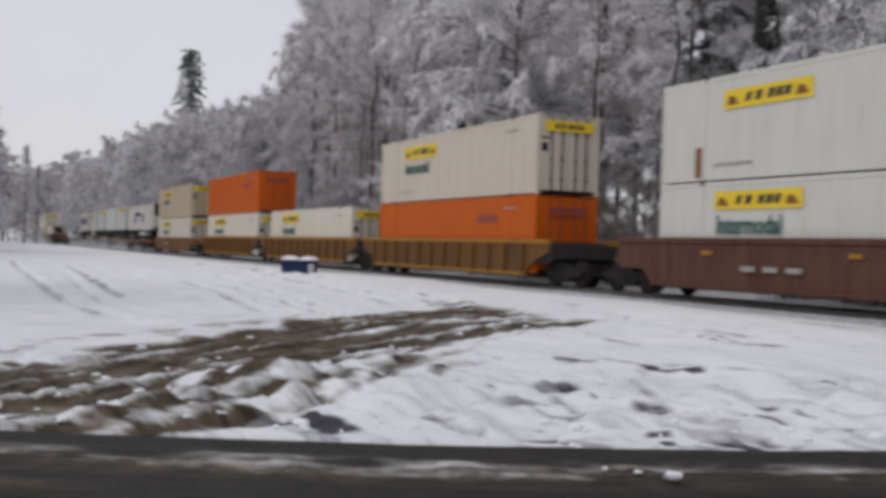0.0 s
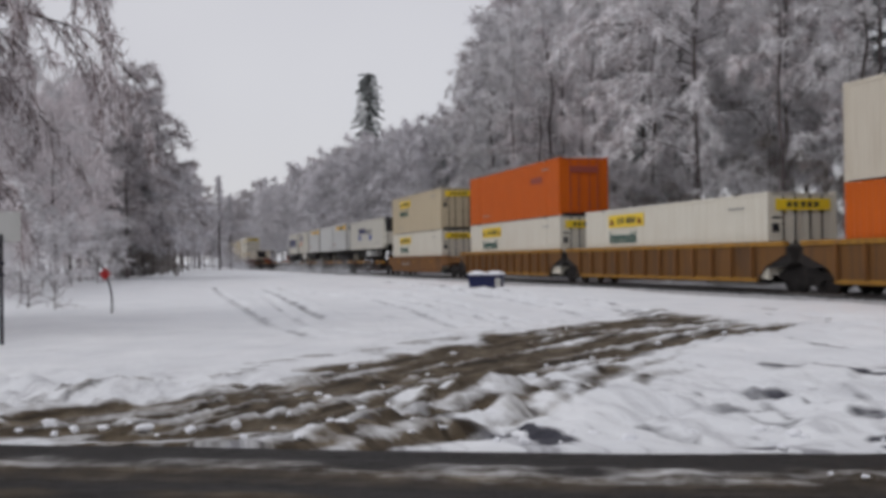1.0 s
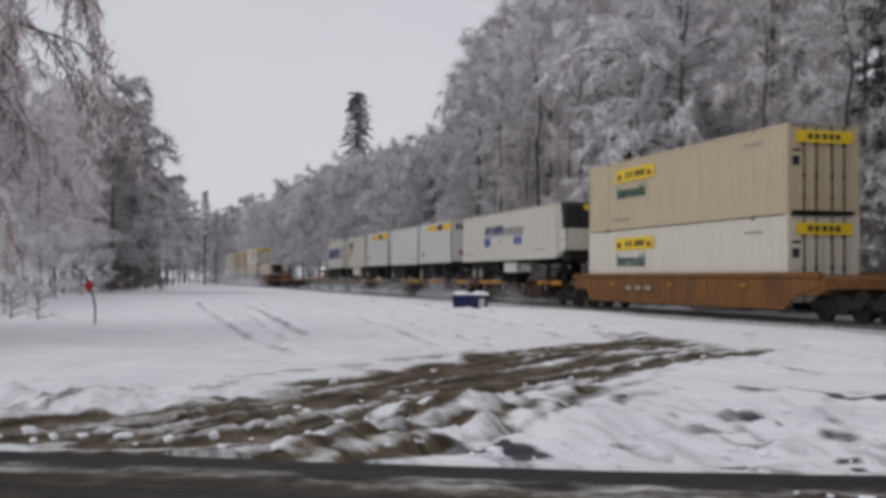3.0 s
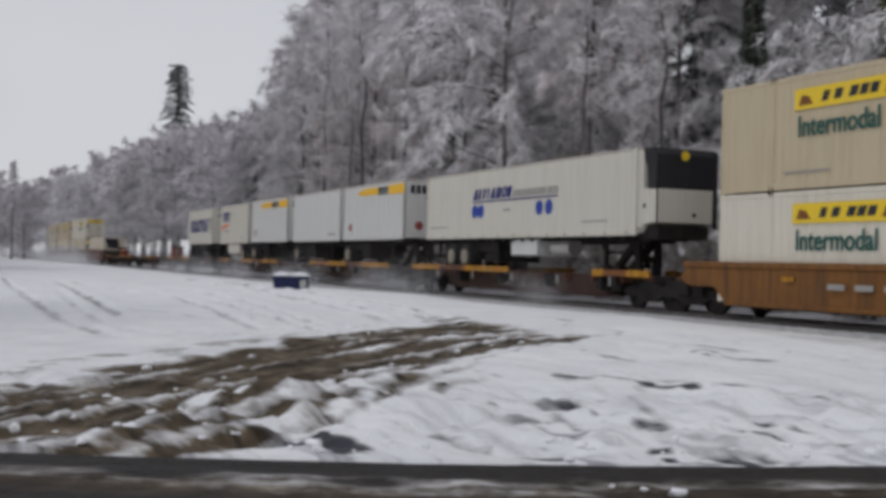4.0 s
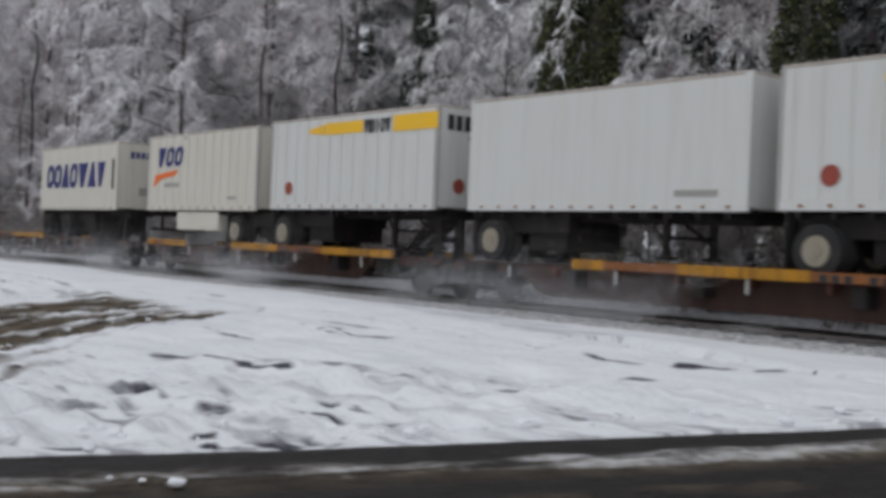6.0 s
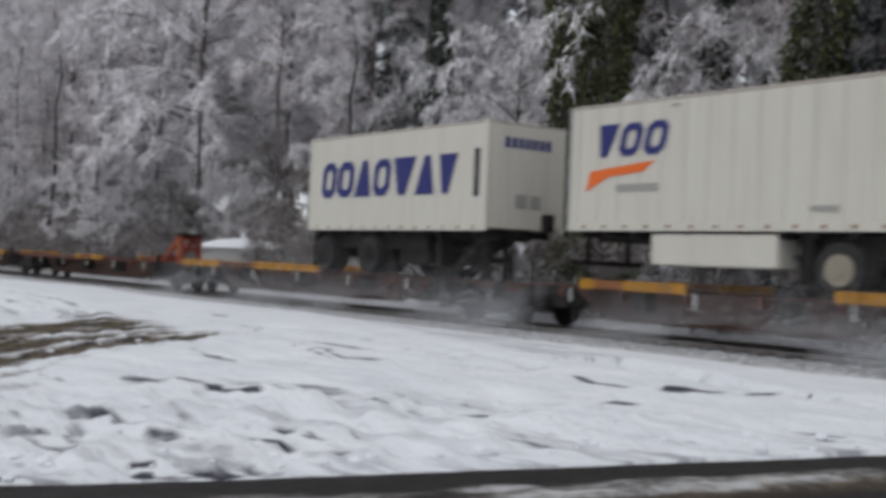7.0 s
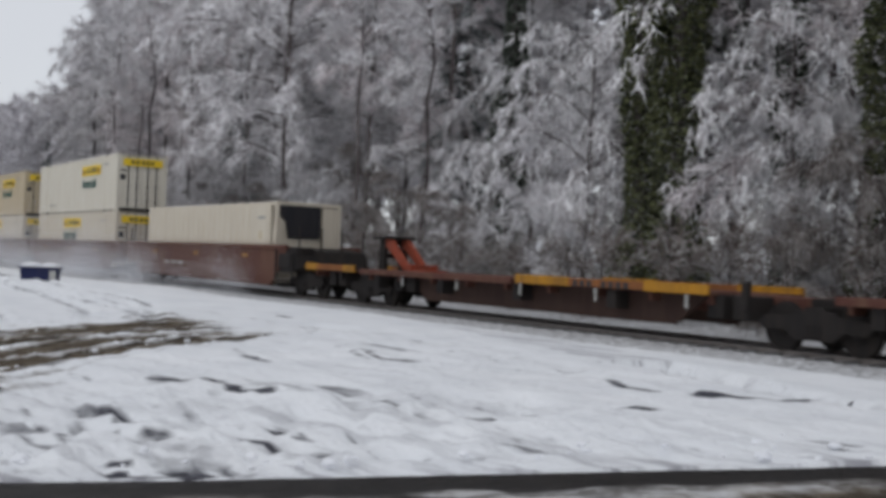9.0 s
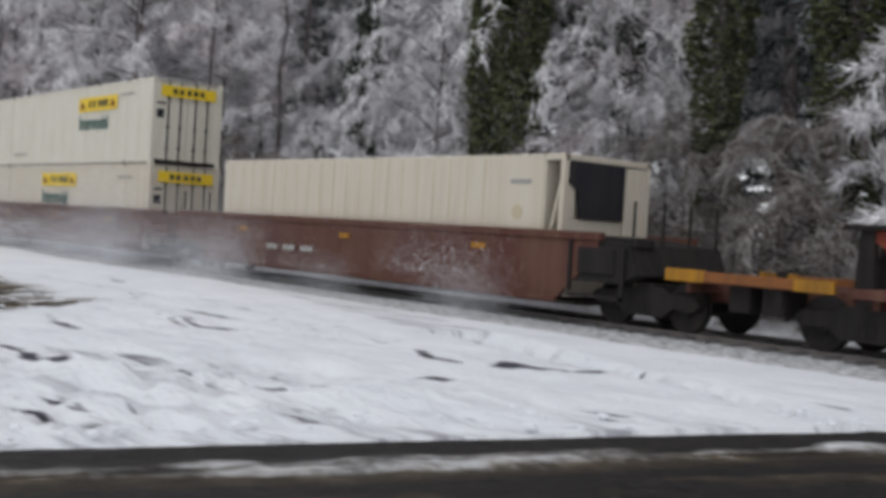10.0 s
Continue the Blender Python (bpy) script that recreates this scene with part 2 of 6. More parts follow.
def twig_material(name, dark, frost, share, lean=0.0):
    """Rimed twigs: each one between bare bark and thick frost."""
    m, nt, b = nodes_of(name, 0.8)
    geo = nt.nodes.new("ShaderNodeNewGeometry")
    ra = nt.nodes.new("ShaderNodeValToRGB")
    el = ra.color_ramp.elements
    el[0].position, el[0].color = max(0.02, share - 0.35), (*dark, 1)
    el[1].position, el[1].color = min(0.98, share + 0.35), (*frost, 1)
    nt.links.new(geo.outputs["Random Per Island"], ra.inputs["Fac"])
    info = nt.nodes.new("ShaderNodeObjectInfo")
    tint = nt.nodes.new("ShaderNodeMapRange")
    tint.inputs["To Min"].default_value, tint.inputs["To Max"].default_value = 0.78, 1.12
    nt.links.new(info.outputs["Random"], tint.inputs["Value"])
    up = nt.nodes.new("ShaderNodeVectorMath")
    up.operation = "SCALE"
    nt.links.new(ra.outputs[0], up.inputs[0])
    nt.links.new(tint.outputs[0], up.inputs["Scale"])
    nt.links.new(up.outputs[0], b.inputs["Base Color"])
    return m


M_TWIG = twig_material("rimed_twigs", (0.34, 0.31, 0.315), (0.95, 0.94, 0.96), 0.20)
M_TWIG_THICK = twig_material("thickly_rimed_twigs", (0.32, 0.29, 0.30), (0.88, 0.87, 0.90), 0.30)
M_TWIG_PINK = twig_material("rimed_reddish_twigs", (0.32, 0.265, 0.265), (0.93, 0.89, 0.91), 0.25)
M_TWIG_WEEPING = twig_material("drooping_brown_rimed_twigs", (0.18, 0.13, 0.125), (0.78, 0.74, 0.76), 0.46)
# less frost, and darkened further to carry the understorey's shade in the colour
M_SCRUB = twig_material("thin_rimed_shaded_scrub", (0.12, 0.09, 0.078), (0.46, 0.44, 0.43), 0.55)
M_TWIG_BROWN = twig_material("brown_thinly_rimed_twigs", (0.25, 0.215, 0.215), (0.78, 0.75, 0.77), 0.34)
M_NEEDLE = twig_material("snowy_conifer_needles", (0.012, 0.019, 0.013), (0.55, 0.58, 0.60), 0.70)
M_MOSS = twig_material("mossy_snowy_boughs", (0.016, 0.019, 0.007), (0.55, 0.57, 0.53), 0.71)
M_LEAFY_MOSS = twig_material("green_moss_and_ivy", (0.018, 0.023, 0.008), (0.12, 0.13, 0.055), 0.55)
M_IVY = twig_material("dark_ivy_leaves", (0.012, 0.018, 0.010), (0.16, 0.18, 0.15), 0.85)


def bark_material():
    m, nt, b = nodes_of("frosted_bark", 0.85)
    n, r = noise_ramp(nt, 2.2, [(0.35, (0.045, 0.034, 0.032)), (0.58, (0.12, 0.10, 0.10)), (0.76, (0.52, 0.51, 0.53))], 8, stretch=(1.5, 1.5, 0.35))
    nt.links.new(r.outputs[0], b.inputs["Base Color"])
    bump(nt, b, n.outputs["Fac"], 0.5, 0.04)
    return m


M_BARK = bark_material()


def ballast_material():
    m, nt, b = nodes_of("snow_dusted_ballast", 0.85)
    n, r = noise_ramp(nt, 6.5, [(0.28, (0.16, 0.155, 0.155)), (0.45, (0.40, 0.40, 0.41)), (0.65, (0.72, 0.73, 0.75))], 9)
    nt.links.new(r.outputs[0], b.inputs["Base Color"])
    bump(nt, b, n.outputs["Fac"], 0.8, 0.06)
    return m


M_BALLAST = ballast_material()


# ---- mesh helpers ----
def box(bm, x0, x1, y0, y1, z0, z1, bevel=0.0):
    vs = [bm.verts.new(p) for p in ((x0, y0, z0), (x1, y0, z0), (x1, y1, z0), (x0, y1, z0), (x0, y0, z1), (x1, y0, z1), (x1, y1, z1), (x0, y1, z1))]
    fs = [bm.faces.new([vs[i] for i in q]) for q in ((3, 2, 1, 0), (4, 5, 6, 7), (0, 1, 5, 4), (1, 2, 6, 5), (2, 3, 7, 6), (3, 0, 4, 7))]
    if bevel:
        bmesh.ops.bevel(bm, geom=list({e for f in fs for e in f.edges}), offset=bevel, segments=1, affect="EDGES")
    return bm


def boxes(*args, bevel=0.0):
    bm = bmesh.new()
    for a in args:
        box(bm, *a, bevel=bevel)
    return bm


def prism(bm, outline, y0, y1):
    """An outline in x and z, drawn out along y."""
    a = [bm.verts.new((x, y0, z)) for x, z in outline]
    b = [bm.verts.new((x, y1, z)) for x, z in outline]
    n = len(a)
    bm.faces.new(a)
    bm.faces.new(b[::-1])
    for i in range(n):
        bm.faces.new((a[i], b[i], b[(i + 1) % n], a[(i + 1) % n]))
    bmesh.ops.recalc_face_normals(bm, faces=bm.faces)
    return bm


def disc(bm, x, y, z, r, depth, seg=20, axis="y"):
    turn = {"y": pose(0, 0, 0, 90), "x": pose(0, 0, 0, 0, 90), "z": Matrix()}[axis]
    bmesh.ops.create_cone(bm, cap_ends=True, segments=seg, radius1=r, radius2=r, depth=depth, matrix=Matrix.Translation((x, y, z)) @ turn)
    return bm


def bar(bm, p, q, r, seg=6):
    p, q = Vector(p), Vector(q)
    m = Matrix.Translation((p + q) / 2) @ (q - p).to_track_quat("Z", "Y").to_matrix().to_4x4()
    bmesh.ops.create_cone(bm, cap_ends=True, segments=seg, radius1=r, radius2=r, depth=(q - p).length, matrix=m)
    return bm


def mesh_of(name, bm, material):
    me = bpy.data.meshes.new(name)
    bm.to_mesh(me)
    bm.free()
    me.materials.append(material)
    return me


def part(name, bm, material, parent, label=""):
    ob = new(name, mesh_of(name, bm, material))
    ob.parent = parent
    return tagged(ob, label) if label else ob


def each(name, places, material, parent, label="", bevel=0.0):
    """Each box a part of its own."""
    return [part(name, boxes(b, bevel=bevel), material, parent, label) for b in places]


def again(ob, x=0.0, y=0.0, z=0.0, rz=0.0):
    """The same piece once more, moved by x, y, z on its thing."""
    o = ob.copy()
    scene.collection.objects.link(o)
    o.parent = ob.parent
    o.matrix_basis = pose(x, y, z, 0, 0, rz) @ ob.matrix_basis
    for child in ob.children:
        c = child.copy()
        scene.collection.objects.link(c)
        c.parent = o
    return o


def soup(name, verts, faces, material):
    me = bpy.data.meshes.new(name)
    me.from_pydata(np.asarray(verts).tolist(), [], np.asarray(faces).tolist())
    me.materials.append(material)
    return me


RNG = np.random.default_rng(7)


def value_noise(x, y, seed=0):
    """Smooth lattice noise from -1 to 1."""
    def lattice(i, j):
        h = np.sin(i * 127.1 + j * 311.7 + seed * 74.7) * 43758.5453
        return (h - np.floor(h)) * 2 - 1
    i, j = np.floor(x), np.floor(y)
    u, v = x - i, y - j
    u, v = u * u * (3 - 2 * u), v * v * (3 - 2 * v)
    return (lattice(i, j) * (1 - u) + lattice(i + 1, j) * u) * (1 - v) + (lattice(i, j + 1) * (1 - u) + lattice(i + 1, j + 1) * u) * v


def fractal(x, y, octaves=4, seed=0):
    return sum(value_noise(x * 2**k, y * 2**k, seed + k) / 2**k for k in range(octaves))


def curve_points(points, n=14):
    """A smooth line through the given points."""
    p = np.array(points, float)
    p = np.vstack([2 * p[0] - p[1], p, 2 * p[-1] - p[-2]])
    t = np.linspace(0, 1, n, endpoint=False)[:, None]
    out = [0.5 * (2 * b + (c - a) * t + (2 * a - 5 * b + 4 * c - d) * t**2 + (3 * b - a - 3 * c + d) * t**3) for a, b, c, d in zip(p, p[1:], p[2:], p[3:])]
    return np.vstack([*out, p[-2]])


def away(x, y, line):
    """Signed distance of places from a line, and how far along it they are."""
    best, side, along = np.full(x.shape, 1e9), np.zeros(x.shape), np.zeros(x.shape)
    for k, (a, b) in enumerate(zip(line, line[1:])):
        d = b - a
        t = np.clip(((x - a[0]) * d[0] + (y - a[1]) * d[1]) / (d @ d), 0, 1)
        far = np.hypot(x - a[0] - t * d[0], y - a[1] - t * d[1])
        near = far < best
        best = np.where(near, far, best)
        side = np.where(near, np.sign(d[0] * (y - a[1]) - d[1] * (x - a[0])), side)
        along = np.where(near, (k + t) / (len(line) - 1), along)
    return best, side, along


# ---- ground: one sheet of snow to the horizon ----
MUD_FAR = curve_points([(-10.0, -6), (-11.4, -1.66), (-12.7, -0.6), (-14.0, 0.8), (-16.2, 2.9), (-20.2, 6.0), (-24.0, 9.3), (-25.4, 11.6)], 8)
MUD_NEAR = curve_points([(-9.6, -6), (-9.2, -1.5), (-8.8, -0.15), (-9.4, 1.06), (-10.6, 2.56), (-12.7, 4.5), (-14.1, 6.1), (-18.0, 10.3)], 8)
EDGE = curve_points([(-30, -60), (-14.8, -14), (-9.5, -1.32), (-8.1, 1.74), (-6.97, 4.81), (-5.83, 9.3), (-4.67, 13.8), (-2.7, 20), (14, 70)], 8)

# tyre ruts in the open snow: line, half width, depth, bare ground
RUTS = [
    ([(-75, 3.6), (-47, 2.8), (-29, 2.4), (-22.5, 2.5), (-19.2, 2.7)], 0.17, 0.06, 0.42),
    ([(-62, 5.6), (-49, 5.05), (-34, 4.2), (-25.8, 3.7)], 0.20, 0.07, 0.50),
    ([(-58, 4.5), (-45, 4.2), (-33, 3.4), (-24, 3.2), (-20, 3.8)], 0.12, 0.05, 0.36),
    ([(-70, 6.0), (-52, 6.4), (-40, 7.3), (-31.4, 6.8), (-25.5, 6.2), (-20.6, 5.7)], 0.17, 0.06, 0.46),
    ([(-66, 7.4), (-50, 7.6), (-39, 8.2), (-30.5, 7.7), (-24.5, 7.2), (-20.8, 6.8)], 0.13, 0.05, 0.40),
    ([(-60, 8.5), (-47, 9.3), (-37, 9.2), (-30, 8.4), (-22.5, 7.6)], 0.15, 0.06, 0.45),
    ([(-82, 15.0), (-68, 14.0), (-57, 13.3), (-44.8, 11.7), (-37, 11.4), (-29.5, 10.7), (-23.5, 9.2)], 0.18, 0.06, 0.52),
    ([(-50, 11.2), (-42, 12.3), (-36, 12.8), (-30, 12.4), (-23.3, 10.9)], 0.16, 0.06, 0.50),
    ([(-78, 13.0), (-62, 13.6), (-45, 11.6), (-35.7, 12.0), (-28, 11.6), (-23.2, 10.6)], 0.20, 0.06, 0.54),
    ([(-72, 15.0), (-60, 15.2), (-45, 13.6), (-36, 13.9), (-29, 12.8)], 0.16, 0.05, 0.50),
    ([(-78, 14.2), (-66, 14.8), (-55, 14.4)], 0.31, 0.05, 0.58),
    ([(-8.95, 2.6), (-8.4, 2.62), (-7.9, 2.75)], 0.20, 0.06, 0.98),
    ([(-8.75, 1.95), (-8.5, 2.1), (-8.25, 2.3)], 0.08, 0.05, 0.96),
    ([(-13.05, 7.5), (-11.8, 7.0), (-10.5, 6.65)], 0.30, 0.07, 0.82),
    ([(-16.7, 9.75), (-15.2, 9.5), (-13.8, 9.4)], 0.17, 0.07, 0.80),
    ([(-7.85, 4.0), (-7.6, 4.1), (-7.35, 4.2)], 0.08, 0.05, 0.96),
    ([(-7.8, 5.25), (-7.4, 5.1), (-6.95, 5.4)], 0.08, 0.05, 0.96),
    ([(-12.9, 7.85), (-11.5, 7.75), (-10.0, 7.85)], 0.11, 0.06, 0.86),
    ([(-10.1, 8.7), (-9.3, 9.0), (-8.65, 9.5), (-8.05, 9.75)], 0.10, 0.06, 0.94),
    ([(-9.9, 5.05), (-9.2, 5.1), (-8.5, 5.2)], 0.09, 0.06, 0.72),
    ([(-8.6, 6.3), (-7.9, 6.6), (-7.2, 6.9)], 0.09, 0.06, 0.80),
    ([(-16.2, 15.1), (-14.85, 14.9), (-13.5, 15.6)], 0.09, 0.05, 0.94),
    ([(-26.6, 15.1), (-25.2, 14.9), (-23.9, 15.0)], 0.22, 0.06, 0.80),
    ([(-17.6, 11.5), (-15.6, 11.6), (-13.9, 11.8)], 0.11, 0.06, 0.94),
    ([(-8.8, 6.85), (-8.2, 6.95), (-7.5, 7.15)], 0.08, 0.05, 0.70),
    ([(-8.9, 4.3), (-8.3, 4.4), (-7.7, 4.5)], 0.10, 0.06, 0.74),
    ([(-11.4, 13.35), (-10.3, 12.9), (-9.4, 13.05)], 0.12, 0.05, 0.90),
    ([(-9.8, 13.4), (-9.3, 13.75), (-8.55, 14.85)], 0.27, 0.03, 0.98),
    ([(-8.9, 15.2), (-8.72, 15.4), (-8.55, 15.65)], 0.07, 0.05, 0.97),
    ([(-9.3, 10.9), (-9.0, 11.3), (-8.65, 11.85)], 0.13, 0.05, 0.74),
]


def stretch(lo, hi, step, far, grow=1.16):
    """Lines close together from lo to hi and ever wider out to far."""
    inner = list(np.arange(lo, hi, step))
    up, down, d = [inner[-1]], [inner[0]], step
    while up[-1] < far or down[-1] > -far:
        d *= grow
        up.append(up[-1] + d)
        down.append(down[-1] - d)
    return np.array(down[:0:-1] + inner + up[1:])


def build_ground():
    xs = np.unique(np.concatenate([stretch(-22, -4, 0.095, 3200), np.arange(-56, -22, 0.14), np.arange(-85, -60, 0.4)]))
    ys = stretch(-3, 18, 0.095, 3200)
    x, y = np.meshgrid(xs, ys)
    far_d, far_s, far_a = away(x, y, MUD_FAR)
    near_d, near_s, _ = away(x, y, MUD_NEAR)
    edge_d, edge_s, _ = away(x, y, EDGE)
    road = np.where(edge_s < 0, edge_d, -edge_d)
    in_far = np.where(far_s < 0, far_d, -far_d)
    in_near = np.where(near_s > 0, near_d, -near_d)
    wob = 0.45 * fractal(x * 0.9, y * 0.9, 3, 5)
    span = in_far + in_near
    across = np.clip(in_far / np.maximum(span, 0.3), 0, 1)
    band = np.clip((np.minimum(in_far + wob, in_near + 0.7 * wob) + 0.15) / 0.7, 0, 1)
    band *= np.clip((13.2 + 0.8 * wob - y) / 1.8, 0, 1)
    # furrows that run along the band
    run = far_a * 22
    furrow = np.sin(across * 2 * np.pi * 8.5 + 2.0 * value_noise(across * 3, run * 0.35, 3)) + 0.9 * value_noise(across * 15, run * 0.8, 9)
    lumps = fractal(x * 2.1, y * 2.1, 4, 11)
    crumbs = fractal(x * 4.5, y * 4.5, 3, 13)
    z = 0.05 * fractal(x * 0.16, y * 0.16, 2, 1) + 0.012 * lumps
    z = z + 0.016 * np.exp(-np.clip(in_far, -9, 9) ** 2 / 0.25) * (1 + lumps)
    ridge = np.clip(0.55 * furrow + 0.8 * value_noise(across * 13, run * 0.40, 17) + 0.4 * value_noise(across * 24, run * 0.9, 18) + 0.20 * crumbs - 0.50 + 0.30 * across, 0, 1)
    ridge = ridge * np.clip(0.35 + 1.0 * across, 0, 1.15)
    z = z + band * (0.010 * furrow + 0.042 * ridge * (1 + 0.5 * crumbs) + 0.014 * crumbs - 0.04)
    # two or three worn wheel lines run darkest through the middle of the band
    worn = sum(np.exp(-((across - c + 0.04 * value_noise(run * 0.4, 7 * c + 0 * run, 23)) / 0.045) ** 2) for c in (0.22, 0.42, 0.60, 0.80))
    tail = np.clip((y - 6.0) / 6.0, 0, 1)
    mud = band * np.clip(0.92 + 0.20 * worn - 0.52 * ridge + 0.12 * value_noise(across * 9, run * 0.5, 21) + 0.10 * value_noise(x * 1.3, y * 1.3, 22) - 0.10 * tail, 0, 1)
    z = z - 0.018 * band * worn
    mud = np.maximum(mud, 0.72 * np.exp(-np.clip(in_far + 0.25, -9, 9) ** 2 / 0.6) * np.clip(0.5 + lumps, 0, 1) * (y < 13))
    # broken streaks of soil through the snow beside the band
    streaks = np.sin(in_near * 9 + 2.2 * value_noise(run * 0.5, in_near * 2, 41)) + 0.8 * value_noise(run * 1.4, in_near * 7, 43)
    fringe = np.clip((in_near + 1.5) / 0.5, 0, 1) * (in_near < 0.3) * np.clip((8.5 - y) / 3, 0, 1)
    mud = np.maximum(mud, fringe * np.clip(0.70 + 0.26 * streaks + 0.16 * lumps, 0, 0.95))
    z = z - fringe * (0.022 * streaks - 0.014 * lumps)
    dark_tone = 0 * x
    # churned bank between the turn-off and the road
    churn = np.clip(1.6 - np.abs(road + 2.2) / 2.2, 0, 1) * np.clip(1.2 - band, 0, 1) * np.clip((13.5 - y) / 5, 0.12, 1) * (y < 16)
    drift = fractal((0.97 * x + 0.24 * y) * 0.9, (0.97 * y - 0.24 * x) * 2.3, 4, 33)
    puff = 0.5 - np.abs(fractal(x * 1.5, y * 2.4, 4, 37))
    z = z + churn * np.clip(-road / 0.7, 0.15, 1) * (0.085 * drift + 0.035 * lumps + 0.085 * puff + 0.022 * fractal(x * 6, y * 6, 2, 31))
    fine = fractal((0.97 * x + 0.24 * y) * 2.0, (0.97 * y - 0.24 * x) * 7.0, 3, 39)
    # the low places of the churned bank are toned darker
    dark_tone = dark_tone + churn * np.clip(-0.40 - 0.5 * drift - 0.9 * fine, 0, 1) * 0.62
    mud = mud + churn * 0.42 * np.clip(0.5 - lumps, 0, 1) * np.clip(1 - np.abs(road + 0.2) / 0.9, 0, 1)
    # thin broken pits, sunk and toned dark, drawn out along the drifts of the open snow
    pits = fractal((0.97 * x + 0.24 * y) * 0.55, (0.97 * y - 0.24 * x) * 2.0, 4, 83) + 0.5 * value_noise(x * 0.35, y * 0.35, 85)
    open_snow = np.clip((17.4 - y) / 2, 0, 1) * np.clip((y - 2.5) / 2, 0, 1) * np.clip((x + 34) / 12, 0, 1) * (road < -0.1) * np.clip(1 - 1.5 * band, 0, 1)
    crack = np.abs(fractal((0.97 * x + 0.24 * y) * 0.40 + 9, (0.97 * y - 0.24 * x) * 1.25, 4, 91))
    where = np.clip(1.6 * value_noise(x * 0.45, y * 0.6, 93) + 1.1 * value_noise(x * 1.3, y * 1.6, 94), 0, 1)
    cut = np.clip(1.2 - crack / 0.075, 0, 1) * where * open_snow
    dark_tone = np.maximum(dark_tone, 0.52 * cut + open_snow * np.clip((pits - 0.85) * 0.9, 0, 0.5))
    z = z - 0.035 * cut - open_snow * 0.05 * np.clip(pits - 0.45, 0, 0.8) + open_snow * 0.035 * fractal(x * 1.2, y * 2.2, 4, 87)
    for line, half, depth, bare in RUTS:
        far_rut = line[0][0] < -27
        half = half * (1.2 if far_rut else 1.0)
        pts = curve_points(line, 6)
        lo, hi = pts.min(0) - 2, pts.max(0) + 2
        sel = (x > lo[0]) & (x < hi[0]) & (y > lo[1]) & (y < hi[1])
        d, _, along = away(x[sel], y[sel], pts)
        fade = np.clip(np.minimum(along, 1 - along) * 7, 0, 1)
        broken = np.clip(0.25 + 1.5 * fractal(x[sel] * 0.7 + 3 * half, y[sel] * 1.1, 4, 51), 0, 1)
        broken = np.maximum(broken, 0.9 * (bare > 0.95))
        d = np.abs(d + 0.05 * value_noise(x[sel] * 2.5, y[sel] * 2.5, 61) + 0.08 * value_noise(x[sel] * 7, y[sel] * 7, 63))
        core = np.clip(1.25 - np.abs(d) / half, 0, 1) * fade
        rim = np.exp(-((np.abs(d) - 1.7 * half) / (0.6 * half)) ** 2) * fade
        z[sel] += -(1.3 if far_rut else 0.35) * depth * core + (0.5 if far_rut else 0.12) * depth * rim * (1 + lumps[sel])
        worn_off = bare * (0.62 + 0.34 * broken) if far_rut else bare * (0.12 + 0.88 * broken)
        dark_tone[sel] = np.maximum(dark_tone[sel], np.clip(core * 1.2, 0, 1) * worn_off)
    z = z + 0.15 * np.exp(-((x + 46.5) ** 2 + (y - 13.6) ** 2) / 30)
    # the road's bed lies under the road, the track's bed under the ballast, and the far bank rises into the wood
    z = np.where(road > 0.02, -0.22, z)
    z = np.where(road > 9.6, 0.0, z)
    z = np.where((y > 18.5) & (y < 26.6), np.minimum(z, -0.12), z)
    back = np.clip((y - 26.6) / 8, 0, 1)
    z = z + np.where(road < 0, back * back * (3 - 2 * back) * 1.25, 0) + 0.15 * (y >= 26.6) * (road < 0) + np.clip(y - 40, 0, 200) * 0.04
    left = np.clip((-y - 6 - 0.02 * np.clip(-x, 0, 200)) / 8, 0, 1)
    z = z + left * 0.5 * (road < 0)
    n, k = x.shape
    verts = np.stack([x, y, z], -1).reshape(-1, 3)
    i = (np.arange(n - 1)[:, None] * k + np.arange(k - 1)).ravel()
    faces = np.stack([i, i + 1, i + k + 1, i + k], -1)
    me = bpy.data.meshes.new("ground")
    me.vertices.add(len(verts))
    me.vertices.foreach_set("co", verts.ravel())
    me.loops.add(faces.size)
    me.loops.foreach_set("vertex_index", faces.ravel())
    me.polygons.add(len(faces))
    me.polygons.foreach_set("loop_start", np.arange(0, faces.size, 4))
    me.update()
    for key, value in (("mud", mud), ("dark_tone", dark_tone), ("dirt", np.clip(0.30 * churn + 0.12 * (road > -14) * (y < 17.5) + 0.75 * np.exp(-np.clip(-road, 0, 9) / 0.35), 0, 1))):
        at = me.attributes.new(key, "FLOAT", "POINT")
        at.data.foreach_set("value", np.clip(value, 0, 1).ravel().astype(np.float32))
    along = np.where((in_near > 0.1) & (y < 13.5), far_a * 32 * 0.40, (0.97 * x + 0.24 * y) * 0.32)
    beside = np.where((in_near > 0.1) & (y < 13.5), in_far * 3.4, (0.97 * y - 0.24 * x) * 2.6)
    at = me.attributes.new("flow", "FLOAT_VECTOR", "POINT")
    at.data.foreach_set("vector", np.stack([along, beside, 0 * x], -1).ravel().astype(np.float32))
    me.polygons.foreach_set("use_smooth", np.ones(len(faces), bool))
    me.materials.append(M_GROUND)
    tagged(new("ground", me), "white snow with brown slushy tyre ruts and crumbled lumps", "ground", kind="structure")


